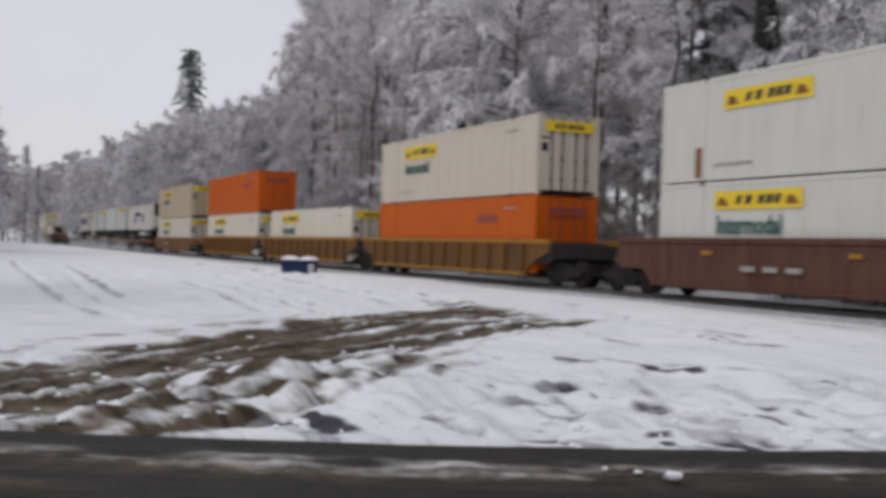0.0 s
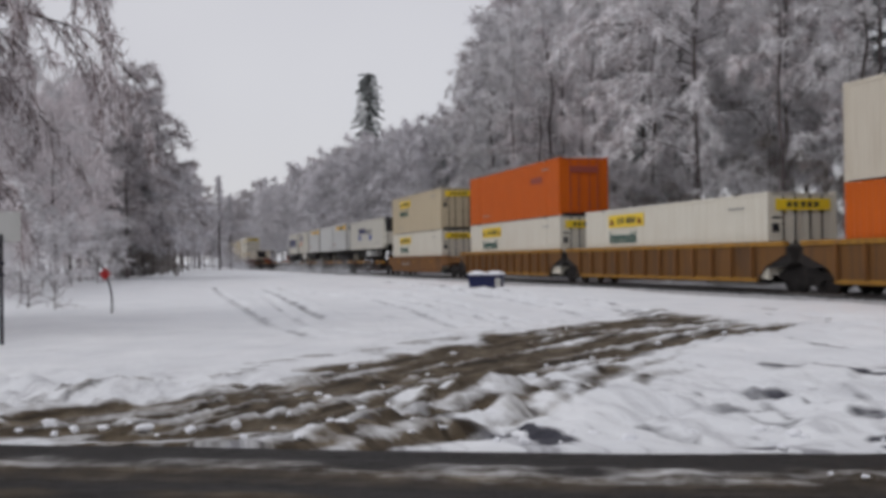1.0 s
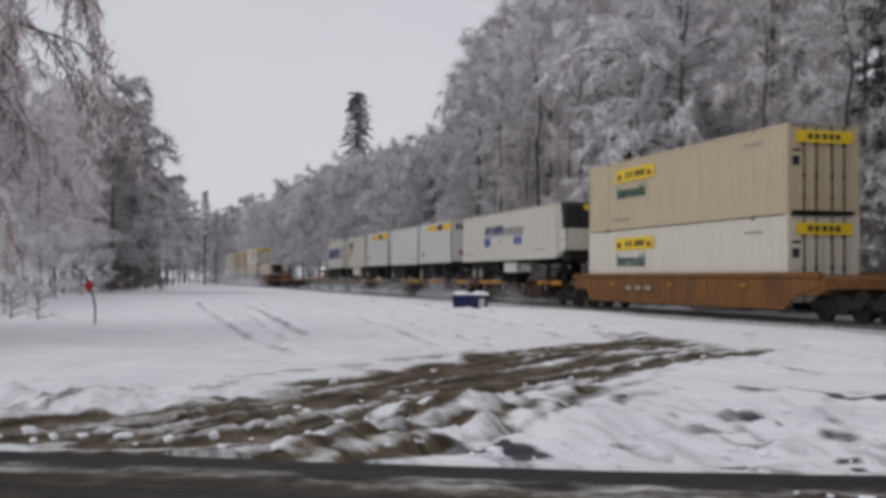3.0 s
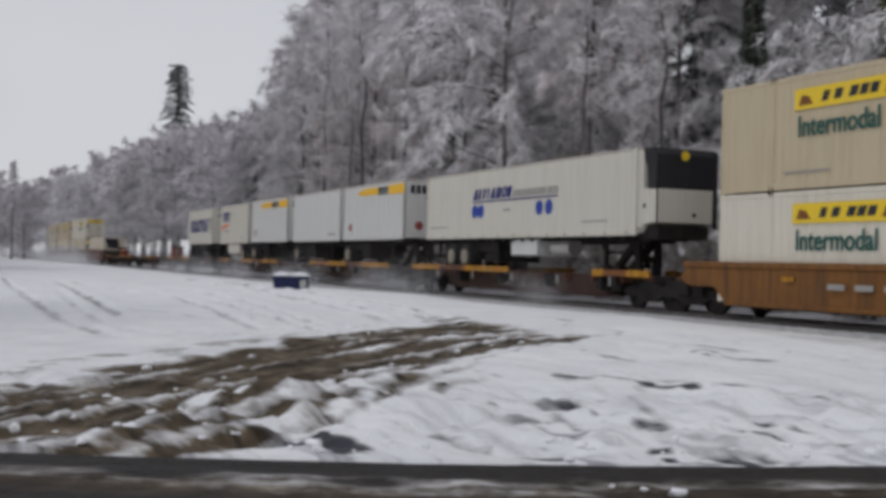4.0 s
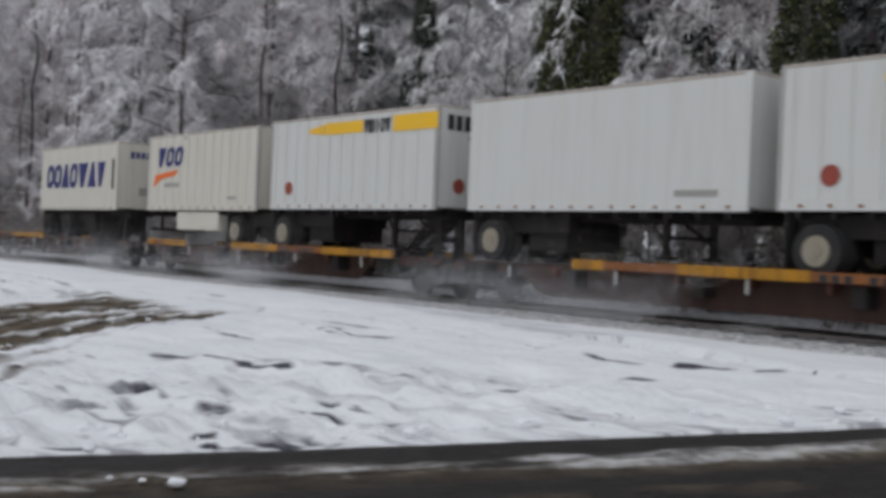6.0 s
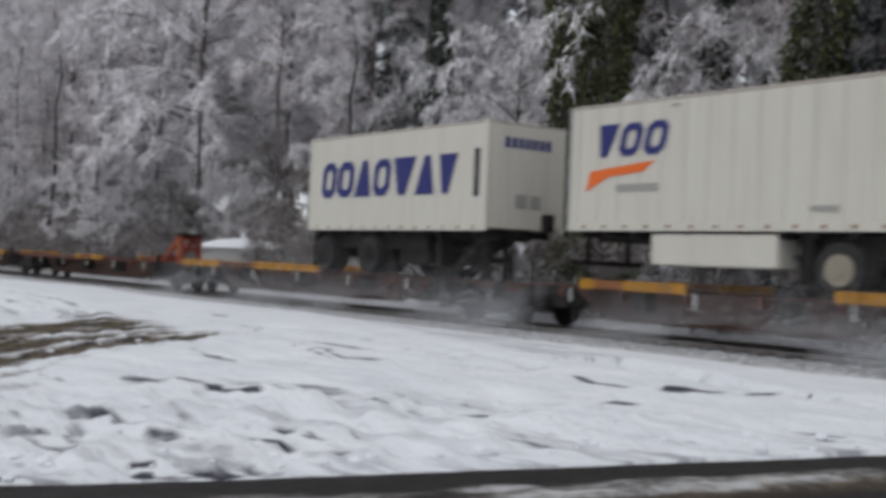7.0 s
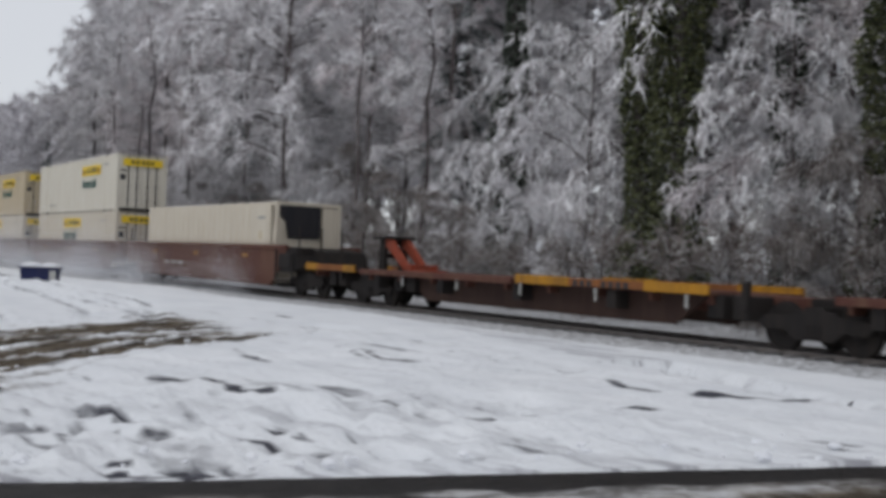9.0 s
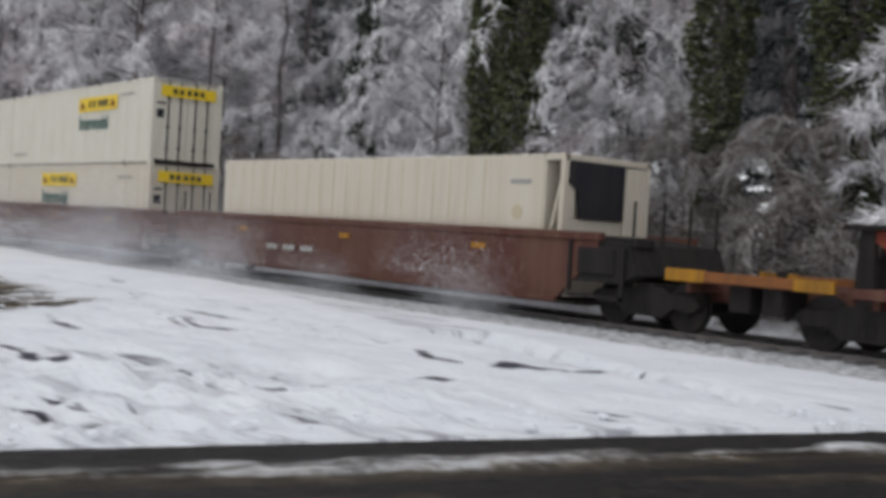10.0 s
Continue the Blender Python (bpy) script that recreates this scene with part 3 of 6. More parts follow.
def build_road():
    """Wet asphalt with bands of grey slush between the wheel tracks."""
    line = np.vstack([curve_points([(-9.5 - 5.3 * k / 12.7, -1.32 - k) for k in (60, 30, 12, 5)], 6)[:-1], EDGE[EDGE[:, 1] > -3]])
    line = line[np.argsort(line[:, 1])]
    step = np.arange(-60, 66, 0.2)
    cx = np.interp(step, line[:, 1], line[:, 0])
    w = np.concatenate([np.arange(0, 5, 0.09), np.arange(5, 9.8, 0.4)])
    y, ww = np.meshgrid(step, w)
    x = np.interp(y, step, cx) + ww * 1.055
    wob = 0.10 * value_noise(y * 0.7, ww * 0.5, 71) + 0.03 * value_noise(y * 3, ww * 3, 72)
    u = ww + wob
    ridge = 0.74 * np.exp(-((u - 0.96) / 0.30) ** 4) + 0.62 * np.exp(-((u - 2.05) / 0.26) ** 4) + 0.7 * np.exp(-((u - 3.3) / 0.35) ** 4) + np.exp(-((u - 5.2) / 0.6) ** 2)
    ridge = np.clip(ridge * (0.8 + 0.45 * fractal(y * 1.7, ww * 3, 3, 73)), 0, 1)
    z = -0.045 + 0.04 * ridge * (0.8 + 0.7 * fractal(x * 4, y * 4, 3, 75)) + 0.004 * fractal(x * 2, y * 2, 2, 76)
    z = z + np.clip((y - 15) / 5, 0, 1) * 0.14 * (y < 23) + (y >= 23) * 0.14
    z = np.where(ww == 0, z - 0.05, z)
    mud = np.clip(0.90 - 0.20 * ridge + 0.3 * np.clip(u - 1.0, 0, 1), 0, 1)
    dark_tone = np.clip(0.89 - 0.84 * ridge - 0.45 * np.exp(-((u - 1.4) / 0.3) ** 2) - 0.08 * np.clip(u - 2, 0, 1), 0, 1)
    n, k = x.shape
    i = (np.arange(n - 1)[:, None] * k + np.arange(k - 1)).ravel()
    me = soup("road", np.stack([x, y, z], -1).reshape(-1, 3), np.stack([i, i + k, i + k + 1, i + 1], -1)[:, ::-1], M_ROAD)
    for key, value in (("mud", mud), ("dark_tone", dark_tone), ("dirt", 0.9 + 0 * x)):
        at = me.attributes.new(key, "FLOAT", "POINT")
        at.data.foreach_set("value", value.ravel().astype(np.float32))
    at = me.attributes.new("flow", "FLOAT_VECTOR", "POINT")
    at.data.foreach_set("vector", np.stack([y * 0.3, ww * 3.0, 0 * x], -1).ravel().astype(np.float32))
    me.polygons.foreach_set("use_smooth", np.ones(len(me.polygons), bool))
    tagged(new("road", me), "wet dark asphalt road with grey slush ridges", "road", kind="structure")
    for dx, dy, long_, wide, turn in ((-5.42, 1.55, 0.36, 0.08, -18), (-3.95, 5.37, 0.30, 0.11, 76)):
        bm = bmesh.new()
        box(bm, -wide, wide, -long_, long_, 0, 0.022)
        ob = new("road_line", mesh_of("road_line", bm, M_LINE))
        ob.matrix_world = pose(dx, dy, -0.035, 0, 0, turn)
        tagged(ob, "worn white painted dash on the wet road", "road line", kind="structure")


build_ground()
build_road()


# ---- railway track ----
def build_track():
    bm = bmesh.new()
    xs = np.arange(-420, 120, 0.9)
    outline = [(18.35, -0.16), (19.0, 0.0), (19.5, 0.06), (20.83, 0.045), (22.3, 0.06), (23.4, 0.04), (25.0, 0.08), (26.8, 0.25)]
    rows = []
    for x in xs:
        rows.append([bm.verts.new((x, y + 0.10 * noise.noise((x * 0.8, y, 0)), z + 0.03 * noise.noise((x * 1.7, y * 2, 4)))) for y, z in outline])
    for a, b in zip(rows, rows[1:]):
        for k in range(len(outline) - 1):
            bm.faces.new((a[k], b[k], b[k + 1], a[k + 1]))
    bed = new("ballast", mesh_of("ballast", bm, M_BALLAST))
    tagged(bed, "grey crushed-stone track bed dusted with snow", "track bed", kind="structure")
    for y in (TRACK_Y - 0.75, TRACK_Y + 0.75):
        bm = bmesh.new()
        prof = [(-0.07, 0), (0.07, 0), (0.012, 0.03), (0.012, 0.12), (0.036, 0.13), (0.036, 0.17), (-0.036, 0.17), (-0.036, 0.13), (-0.012, 0.12), (-0.012, 0.03)]
        a = [bm.verts.new((-420, y + p, RAIL_Z - 0.17 + q)) for p, q in prof]
        b = [bm.verts.new((120, y + p, RAIL_Z - 0.17 + q)) for p, q in prof]
        for i in range(len(prof)):
            j = (i + 1) % len(prof)
            bm.faces.new((a[i], a[j], b[j], b[i]))
        bmesh.ops.recalc_face_normals(bm, faces=bm.faces)
        tagged(new("rail", mesh_of("rail", bm, M_RAIL)), "steel rail of the railway track", "rail", kind="structure")
    tie = tagged(new("sleeper", mesh_of("sleeper", boxes((-0.12, 0.12, -1.3, 1.3, -0.16, 0.0), bevel=0.012), M_TIE)), "snow-dusted wooden sleeper half sunk in ballast", "sleeper", "sleepers of the track")
    tie.matrix_world = pose(-100, TRACK_Y, 0.10)
    for k in range(1, 230):
        copy_thing(tie, pose(-100 + 0.6 * k, TRACK_Y, 0.10, 0, 0, RNG.uniform(-1, 1)))


build_track()


# ---- the train ----
TRAIN = []


def rolling(name, u, label, category, group=""):
    """A thing of the train; its own x is counted from u along the train, y from the track's middle, z from the rail."""
    ob = tagged(new(name), label, category, group)
    TRAIN.append((ob, u))
    return ob


def truck(parent, x, label=""):
    """A two-axle bogie."""
    bm = bmesh.new()
    for y in (-1.02, 0.90):
        prism(bm, [(-1.35, 0.55), (-1.2, 0.68), (-0.55, 0.70), (-0.4, 0.80), (0.4, 0.80), (0.55, 0.70), (1.2, 0.68), (1.35, 0.55), (1.2, 0.40), (0.7, 0.42), (0.45, 0.24), (-0.45, 0.24), (-0.7, 0.42), (-1.2, 0.40)], y, y + 0.12)
    box(bm, -0.22, 0.22, -1.0, 1.0, 0.42, 0.86)
    for dx in (-0.14, 0, 0.14):
        disc(bm, dx, -1.0, 0.42, 0.055, 0.2, 8, "z")
    t = part("truck", bm, M_DARK, parent)
    t.location.x = x
    wheel = None
    for dx in (-0.89, 0.89):
        bm = bmesh.new()
        for y in (-0.75, 0.75):
            disc(bm, dx, y, 0.46, 0.46, 0.13, 24)
            disc(bm, dx, y * 0.955, 0.46, 0.49, 0.03, 24)
            disc(bm, dx, y * 1.10, 0.46, 0.17, 0.12, 12)
        bar(bm, (dx, -0.95, 0.46), (dx, 0.95, 0.46), 0.085, 8)
        wheel = part("wheelset", bm, M_DARK, t)
    return t


def well_car(u0, u1, paint_m, label, ribs=True, trucks=(True, True), top=1.66, stakes=False):
    """A deep well car from u0 to u1, between whose sides the lower container sits."""
    uc, half = (u0 + u1) / 2, (u1 - u0) / 2
    car = rolling("well_car", uc, label, "rail car", "rail cars of the train")
    e = half - 1.3
    reach = half - 0.75 if stakes else half - 0.1
    for s in (-1, 1):
        bm = bmesh.new()
        y = s * 1.42
        prism(bm, [(-half + 0.1, top - 0.02), (reach, top - 0.02), (reach, top - 0.42), (min(e - 0.1, reach), 0.80), (e - 0.6, 0.36), (-e + 0.6, 0.36), (-e + 0.1, 0.80), (-half + 0.1, top - 0.42)], y, y + 0.03)
        part("side_sheet", bm, M_YELLOW_SHEET if ribs else paint_m, car)
        bm = bmesh.new()
        box(bm, -half, reach + 0.1, y - 0.06, y + 0.10, top - 0.16, top, bevel=0.015)
        part("top_chord", bm, paint_m, car)
        bm = bmesh.new()
        box(bm, -e + 0.55, e - 0.55, y - 0.05, y + 0.09, 0.33, 0.47, bevel=0.012)
        part("bottom_chord", bm, paint_m, car)
        if ribs:
            n = 12
            rib = None
            for k in range(n):
                xk = -e + 0.7 + (2 * e - 1.4) * k / (n - 1)
                if rib is None:
                    rib = part("rib", boxes((-0.05, 0.05, -0.075, 0.075, 0.46, top - 0.15), bevel=0.01), M_OCHRE_CAR, car)
                    rib.location = (xk, s * 1.50, 0)
                else:
                    again(rib, xk - rib.location.x)
        else:
            for xk in (-0.55, 0.0, 0.55):
                part("hatch_plate", boxes((xk * half - 0.22, xk * half + 0.22, s * 1.475 - 0.012, s * 1.475 + 0.012, top - 0.48, top - 0.36)), M_SILL_YELLOW, car, "dirty yellow tie-down plate")
    bm = boxes((-e, e, -1.40, 1.40, 0.30, 0.36))
    part("well_floor", bm, M_DARK, car)
    for s in (-1, 1):
        bm = bmesh.new()
        prism(bm, [(s * (e - 0.1), 0.8), (s * (e - 0.1), top - 0.06), (s * half, top - 0.2), (s * (half + 0.25), 1.0), (s * (half - 0.2), 0.82)], -1.38, 1.38)
        part("end_platform", bm, paint_m if not ribs and not (stakes and s > 0) else M_DARK, car)
        if stakes and s > 0:
            part("brake_housing", boxes((half - 1.3, half - 0.3, -1.44, -0.9, 0.95, 1.5), (half - 0.9, half + 0.1, -1.30, -0.7, 1.5, 1.72), bevel=0.04), M_DARK, car)
            each("grab_step", [(half - 1.5, half - 1.42, -1.47, -1.41, 0.6, 1.6), (half - 0.1, half - 0.02, -1.47, -1.41, 0.5, 1.5), (half - 1.5, half - 0.02, -1.47, -1.41, 0.5, 0.56)], M_DARK, car)
        for y in (-1.25, -0.4, 0.4, 1.25) if stakes else ():
            part("stake", bar(bmesh.new(), (s * half, y, 1.2), (s * half, y, top + 0.62), 0.03), M_DARK, car)
    for s, on in zip((-1, 1), trucks):
        if on:
            truck(car, s * (half + 0.15))
    for k in range(0 if ribs else 3):
        xk = -half * 0.4 + 0.9 * k
        part("marking", boxes((xk, xk + 0.55, -1.535, -1.505, 0.86, 1.0)), M_GREY_INK, car, "faded stencilled marking")
    return car


def text_part(body, size, place, material, parent, name="lettering", squeeze=1.0, facing="near"):
    """Raised lettering on a side wall, from its left lower corner."""
    cu = bpy.data.curves.new(name, "FONT")
    cu.body, cu.size, cu.extrude, cu.offset = body, size, 0.004, 0.012
    cu.materials.append(material)
    ob = new(name, cu)
    ob.parent = parent
    turn = pose(0, 0, 0, 90, 0, 0) if facing == "near" else pose(0, 0, 0, 90, 0, 90)
    ob.matrix_basis = Matrix.Translation(place) @ turn @ Matrix.Diagonal((squeeze, 1, 1, 1))
    return ob


def sign_plate(parent, x0, x1, z0, z1, y=-1.318, marks=True):
    """A yellow name plate with a few dark bars in place of its writing."""
    plate = part("name_plate", boxes((x0, x1, y - 0.008, y + 0.01, z0, z1)), M_SIGN_YELLOW, parent, "yellow name plate")
    if marks:
        w, h = x1 - x0, z1 - z0
        for a, b in ((0.27, 0.33), (0.38, 0.45), (0.52, 0.59), (0.61, 0.68), (0.70, 0.77)):
            bm = bmesh.new()
            prism(bm, [(x0 + (a - 0.01) * w, z0 + 0.27 * h), (x0 + (b - 0.01) * w, z0 + 0.27 * h), (x0 + (b + 0.015) * w, z0 + 0.75 * h), (x0 + (a + 0.015) * w, z0 + 0.75 * h)], y - 0.014, y - 0.006)
            part("bar", bm, M_INK, plate)
        for a in (0.04, 0.82):
            bm = bmesh.new()
            prism(bm, [(x0 + a * w, z0 + 0.2 * h), (x0 + (a + 0.14) * w, z0 + 0.2 * h), (x0 + (a + 0.10) * w, z0 + 0.6 * h), (x0 + (a + 0.03) * w, z0 + 0.7 * h)], y - 0.013, y - 0.006)
            part("emblem", bm, M_RUST, plate)
    return plate


def container(u0, z0, colour, label, length=16.15, plate=None, word=True, doors=True, height=2.88, end_plate=True, mark=None, rust=False):
    """A corrugated freight container that begins at u0, with its floor z0 over the rail."""
    L, W, H = length, 1.30, height
    c = rolling("container", u0 + L / 2, label, "container", "containers on the train")
    a = L / 2
    bm = bmesh.new()
    n, d = int(L / 0.30), 0.016
    for s in (-1, 1):
        row = []
        for k in range(n * 4 + 1):
            x = -a + 0.16 + (L - 0.32) * k / (n * 4)
            y = s * (W - 0.012 - (d if k % 4 in (2, 3) else 0))
            row.append((bm.verts.new((x, y, z0 + 0.15)), bm.verts.new((x, y, z0 + H - 0.1))))
        for p, q in zip(row, row[1:]):
            bm.faces.new((p[0], q[0], q[1], p[1]) if s < 0 else (q[0], p[0], p[1], q[1]))
    part("side_panel", bm, colour, c)
    part("roof", boxes((-a + 0.05, a - 0.05, -W + 0.03, W - 0.03, z0 + H - 0.06, z0 + H - 0.02)), colour, c)
    part("floor", boxes((-a + 0.05, a - 0.05, -W + 0.03, W - 0.03, z0 + 0.03, z0 + 0.14)), M_DARK, c)
    for s in (-1, 1):
        part("bottom_rail", boxes((-a + 0.1, a - 0.1, s * (W - 0.05) - 0.05, s * (W - 0.05) + 0.05, z0 + 0.02, z0 + 0.18), bevel=0.012), colour, c)
        part("top_rail", boxes((-a + 0.1, a - 0.1, s * (W - 0.045) - 0.045, s * (W - 0.045) + 0.045, z0 + H - 0.13, z0 + H), bevel=0.012), colour, c)
    posts = [-a + 0.09, a - 0.09] + ([-6.0, 6.0] if L > 14 else [])
    for x in posts:
        for s in (-1, 1):
            inner = abs(x) < a - 0.5
            part("post", boxes((x - 0.09, x + 0.09, s * (W - 0.06) - 0.065, s * (W - 0.06) + 0.065, z0, z0 + H), bevel=0.012), colour, c)
            for lo, hi in ((z0 - 0.01, z0 + 0.13), (z0 + H - 0.11, z0 + H + 0.015 + 0.03 * inner)):
                part("corner_casting", boxes((x - 0.1, x + 0.1, s * (W - 0.08) - 0.085, s * (W - 0.08) + 0.085, lo, hi), bevel=0.01), M_DARK if inner else colour, c)
    # front wall at the rear end, doors towards +x
    part("end_wall", boxes((-a + 0.02, -a + 0.07, -W + 0.06, W - 0.06, z0 + 0.1, z0 + H - 0.05)), colour, c)
    if doors:
        for s in (-1, 1):
            door = part("door", boxes((a - 0.06, a - 0.015, min(s * 0.01, s * 1.2), max(s * 0.01, s * 1.2), z0 + 0.14, z0 + H - 0.1), bevel=0.01), colour, c)
            for y in (0.28, 0.72):
                bm = bmesh.new()
                bar(bm, (a + 0.025, s * y, z0 + 0.08), (a + 0.025, s * y, z0 + H - 0.06), 0.026)
                for zz in (0.5, 1.2, 2.2):
                    box(bm, a - 0.015, a + 0.05, s * y - 0.05, s * y + 0.05, z0 + zz, z0 + zz + 0.07)
                part("lock_rod", bm, M_DARK if colour is not M_ORANGE else M_RED_INK, door)
            for zz in (0.4, 1.1, 1.8, 2.5):
                box_y = s * 1.2
                part("hinge", boxes((a - 0.02, a + 0.02, box_y - 0.05, box_y + 0.05, z0 + zz, z0 + zz + 0.1)), colour, door)
        if end_plate:
            part("name_plate", boxes((a + 0.052, a + 0.06, -1.02, 1.02, z0 + H - 0.60, z0 + H - 0.22)), M_SIGN_YELLOW if colour is not M_ORANGE else M_RED_INK, c, "name plate across the doors")
            for y in (-0.6, -0.36, -0.08, 0.16, 0.4):
                part("bar", boxes((a + 0.058, a + 0.064, y, y + 0.16, z0 + H - 0.50, z0 + H - 0.32)), M_INK, c)
            each("data_panel", [(a - 0.016, a - 0.008, -1.12, -0.86, z0 + 1.55, z0 + 1.85), (a - 0.016, a - 0.008, -1.12, -0.80, z0 + 2.0, z0 + 2.08)], M_INK, c, "dark printed data panel")
    else:
        part("end_wall", boxes((a - 0.06, a - 0.015, -W + 0.06, W - 0.06, z0 + 0.1, z0 + H - 0.05)), colour, c)
    if plate:
        x0, x1, zt, zb = plate
        sign_plate(c, x0 - u0 - a, x1 - u0 - a, zb, zt)
        if word:
            w = x1 - x0
            text_part("Intermodal", 0.72, (x0 - u0 - a + 0.03 * w, -1.325, zb - 0.66), M_GREEN_INK, c, squeeze=0.86 * w / 3.6)
    if mark:
        x0, x1, zt, zb = mark
        part("mark", boxes((x0 - u0 - a, x1 - u0 - a, -1.322, -1.31, zb, zt)), M_RED_INK, c, "dark red name strip")
        part("mark", boxes((a - 0.008, a + 0.06, -0.75, 0.75, z0 + H - 0.75, z0 + H - 0.45)), M_RED_INK, c, "dark red name strip")
    if rust:
        part("rust_streak", boxes((-a + 1.72, -a + 2.0, -1.322, -1.30, z0 + 0.1, z0 + 0.95)), M_RUST, c, "rust streak over a corner post")
    each("stencil", [(-a + 2.6, -a + 4.2, -1.318, -1.30, z0 + 0.42, z0 + 0.47), (a - 2.6, a - 1.5, -1.318, -1.30, z0 + H - 0.5, z0 + H - 0.44)], M_GREY_INK, c)
    return c


def build_stacks():
    well_car(87.9, 108.6, M_BROWN_CAR, "oxide-brown well car carrying two stacked white containers", ribs=False, top=1.75)
    container(89.95, 0.42, M_WHITE, "white corrugated container with yellow plate and green word Intermodal", plate=(92.6, 96.2, 3.02, 2.52))
    container(89.95, 3.33, M_WHITE, "white corrugated container with yellow plate and rust streak", plate=(92.9, 96.45, 5.78, 5.26), word=False, rust=True)
    yellow = "dirty yellow ribbed well car"
    well_car(63.75, 83.5, M_YELLOW_CAR, yellow + ", carrying an orange and a cream container")
    container(65.9, 0.42, M_ORANGE, "faded orange corrugated container low in a yellow well car", mark=(77.2, 78.9, 2.62, 2.3), end_plate=False)
    container(65.9, 3.33, M_CREAM, "cream corrugated container with yellow plate atop an orange one", plate=(69.0, 72.7, 5.82, 5.26))
    well_car(43.1, 62.9, M_YELLOW_CAR, yellow + ", carrying one white container", trucks=(True, True))
    container(45.4, 0.42, M_IVORY, "white corrugated container riding alone in a yellow well car", plate=(48.15, 51.85, 3.04, 2.5))
    well_car(23.6, 42.4, M_YELLOW_CAR, yellow + ", carrying a white and an orange container", trucks=(True, False))
    container(25.75, 0.42, M_IVORY, "cream corrugated container under an orange one", plate=(28.5, 32.2, 3.04, 2.5))
    container(25.75, 3.33, M_ORANGE, "bright orange corrugated container atop a cream one", mark=(37.6, 39.4, 5.42, 5.1), end_plate=False)
    well_car(0.75, 20.3, M_OCHRE_CAR, "rusty ochre well car carrying tan and cream containers", ribs=False, top=1.5)
    container(2.15, 0.42, M_IVORY, "cream corrugated container with yellow plate under a tan one", plate=(5.1, 8.75, 2.98, 2.48))
    container(2.15, 3.33, M_TAN, "tan corrugated container with yellow plate atop a cream one", plate=(5.1, 8.75, 5.84, 5.32))
    # behind the empty flat cars
    well_car(-137.2, -118.3, M_BROWN_CAR, "oxide-brown well car carrying a low cream refrigerated container", ribs=False, top=1.78, stakes=True)
    well_car(-157.6, -138.3, M_BROWN_CAR, "oxide-brown well car carrying two stacked cream containers", ribs=False, top=1.75, trucks=(True, False))
    container(-156.0, 0.42, M_CREAM, "cream container with yellow plate low in a brown well car", plate=(-149.9, -146.3, 2.98, 2.48))
    container(-156.1, 3.33, M_IVORY, "cream container with yellow plates riding on top of another", plate=(-146.4, -142.85, 5.78, 5.26))
    well_car(-178.2, -158.6, M_BROWN_CAR, "oxide-brown well car carrying two stacked cream containers", ribs=False, top=1.75, trucks=(True, False))
    container(-176.6, 0.42, M_CREAM, "cream container with yellow plate low in a brown well car", plate=(-170.5, -166.9, 2.98, 2.48))
    container(-176.6, 3.33, M_TAN, "tan container with yellow plate riding on top of another", plate=(-167, -163.4, 5.78, 5.26))
    well_car(-199.0, -179.2, M_BROWN_CAR, "oxide-brown well car carrying two stacked cream containers", ribs=False, top=1.75, trucks=(True, False))
    container(-197.4, 0.42, M_CREAM, "cream container with yellow plate low in a brown well car", plate=(-191, -187.4, 2.98, 2.48))
    container(-197.4, 3.33, M_CREAM, "cream container with yellow plate riding on top of another", plate=(-188, -184.4, 5.78, 5.26))


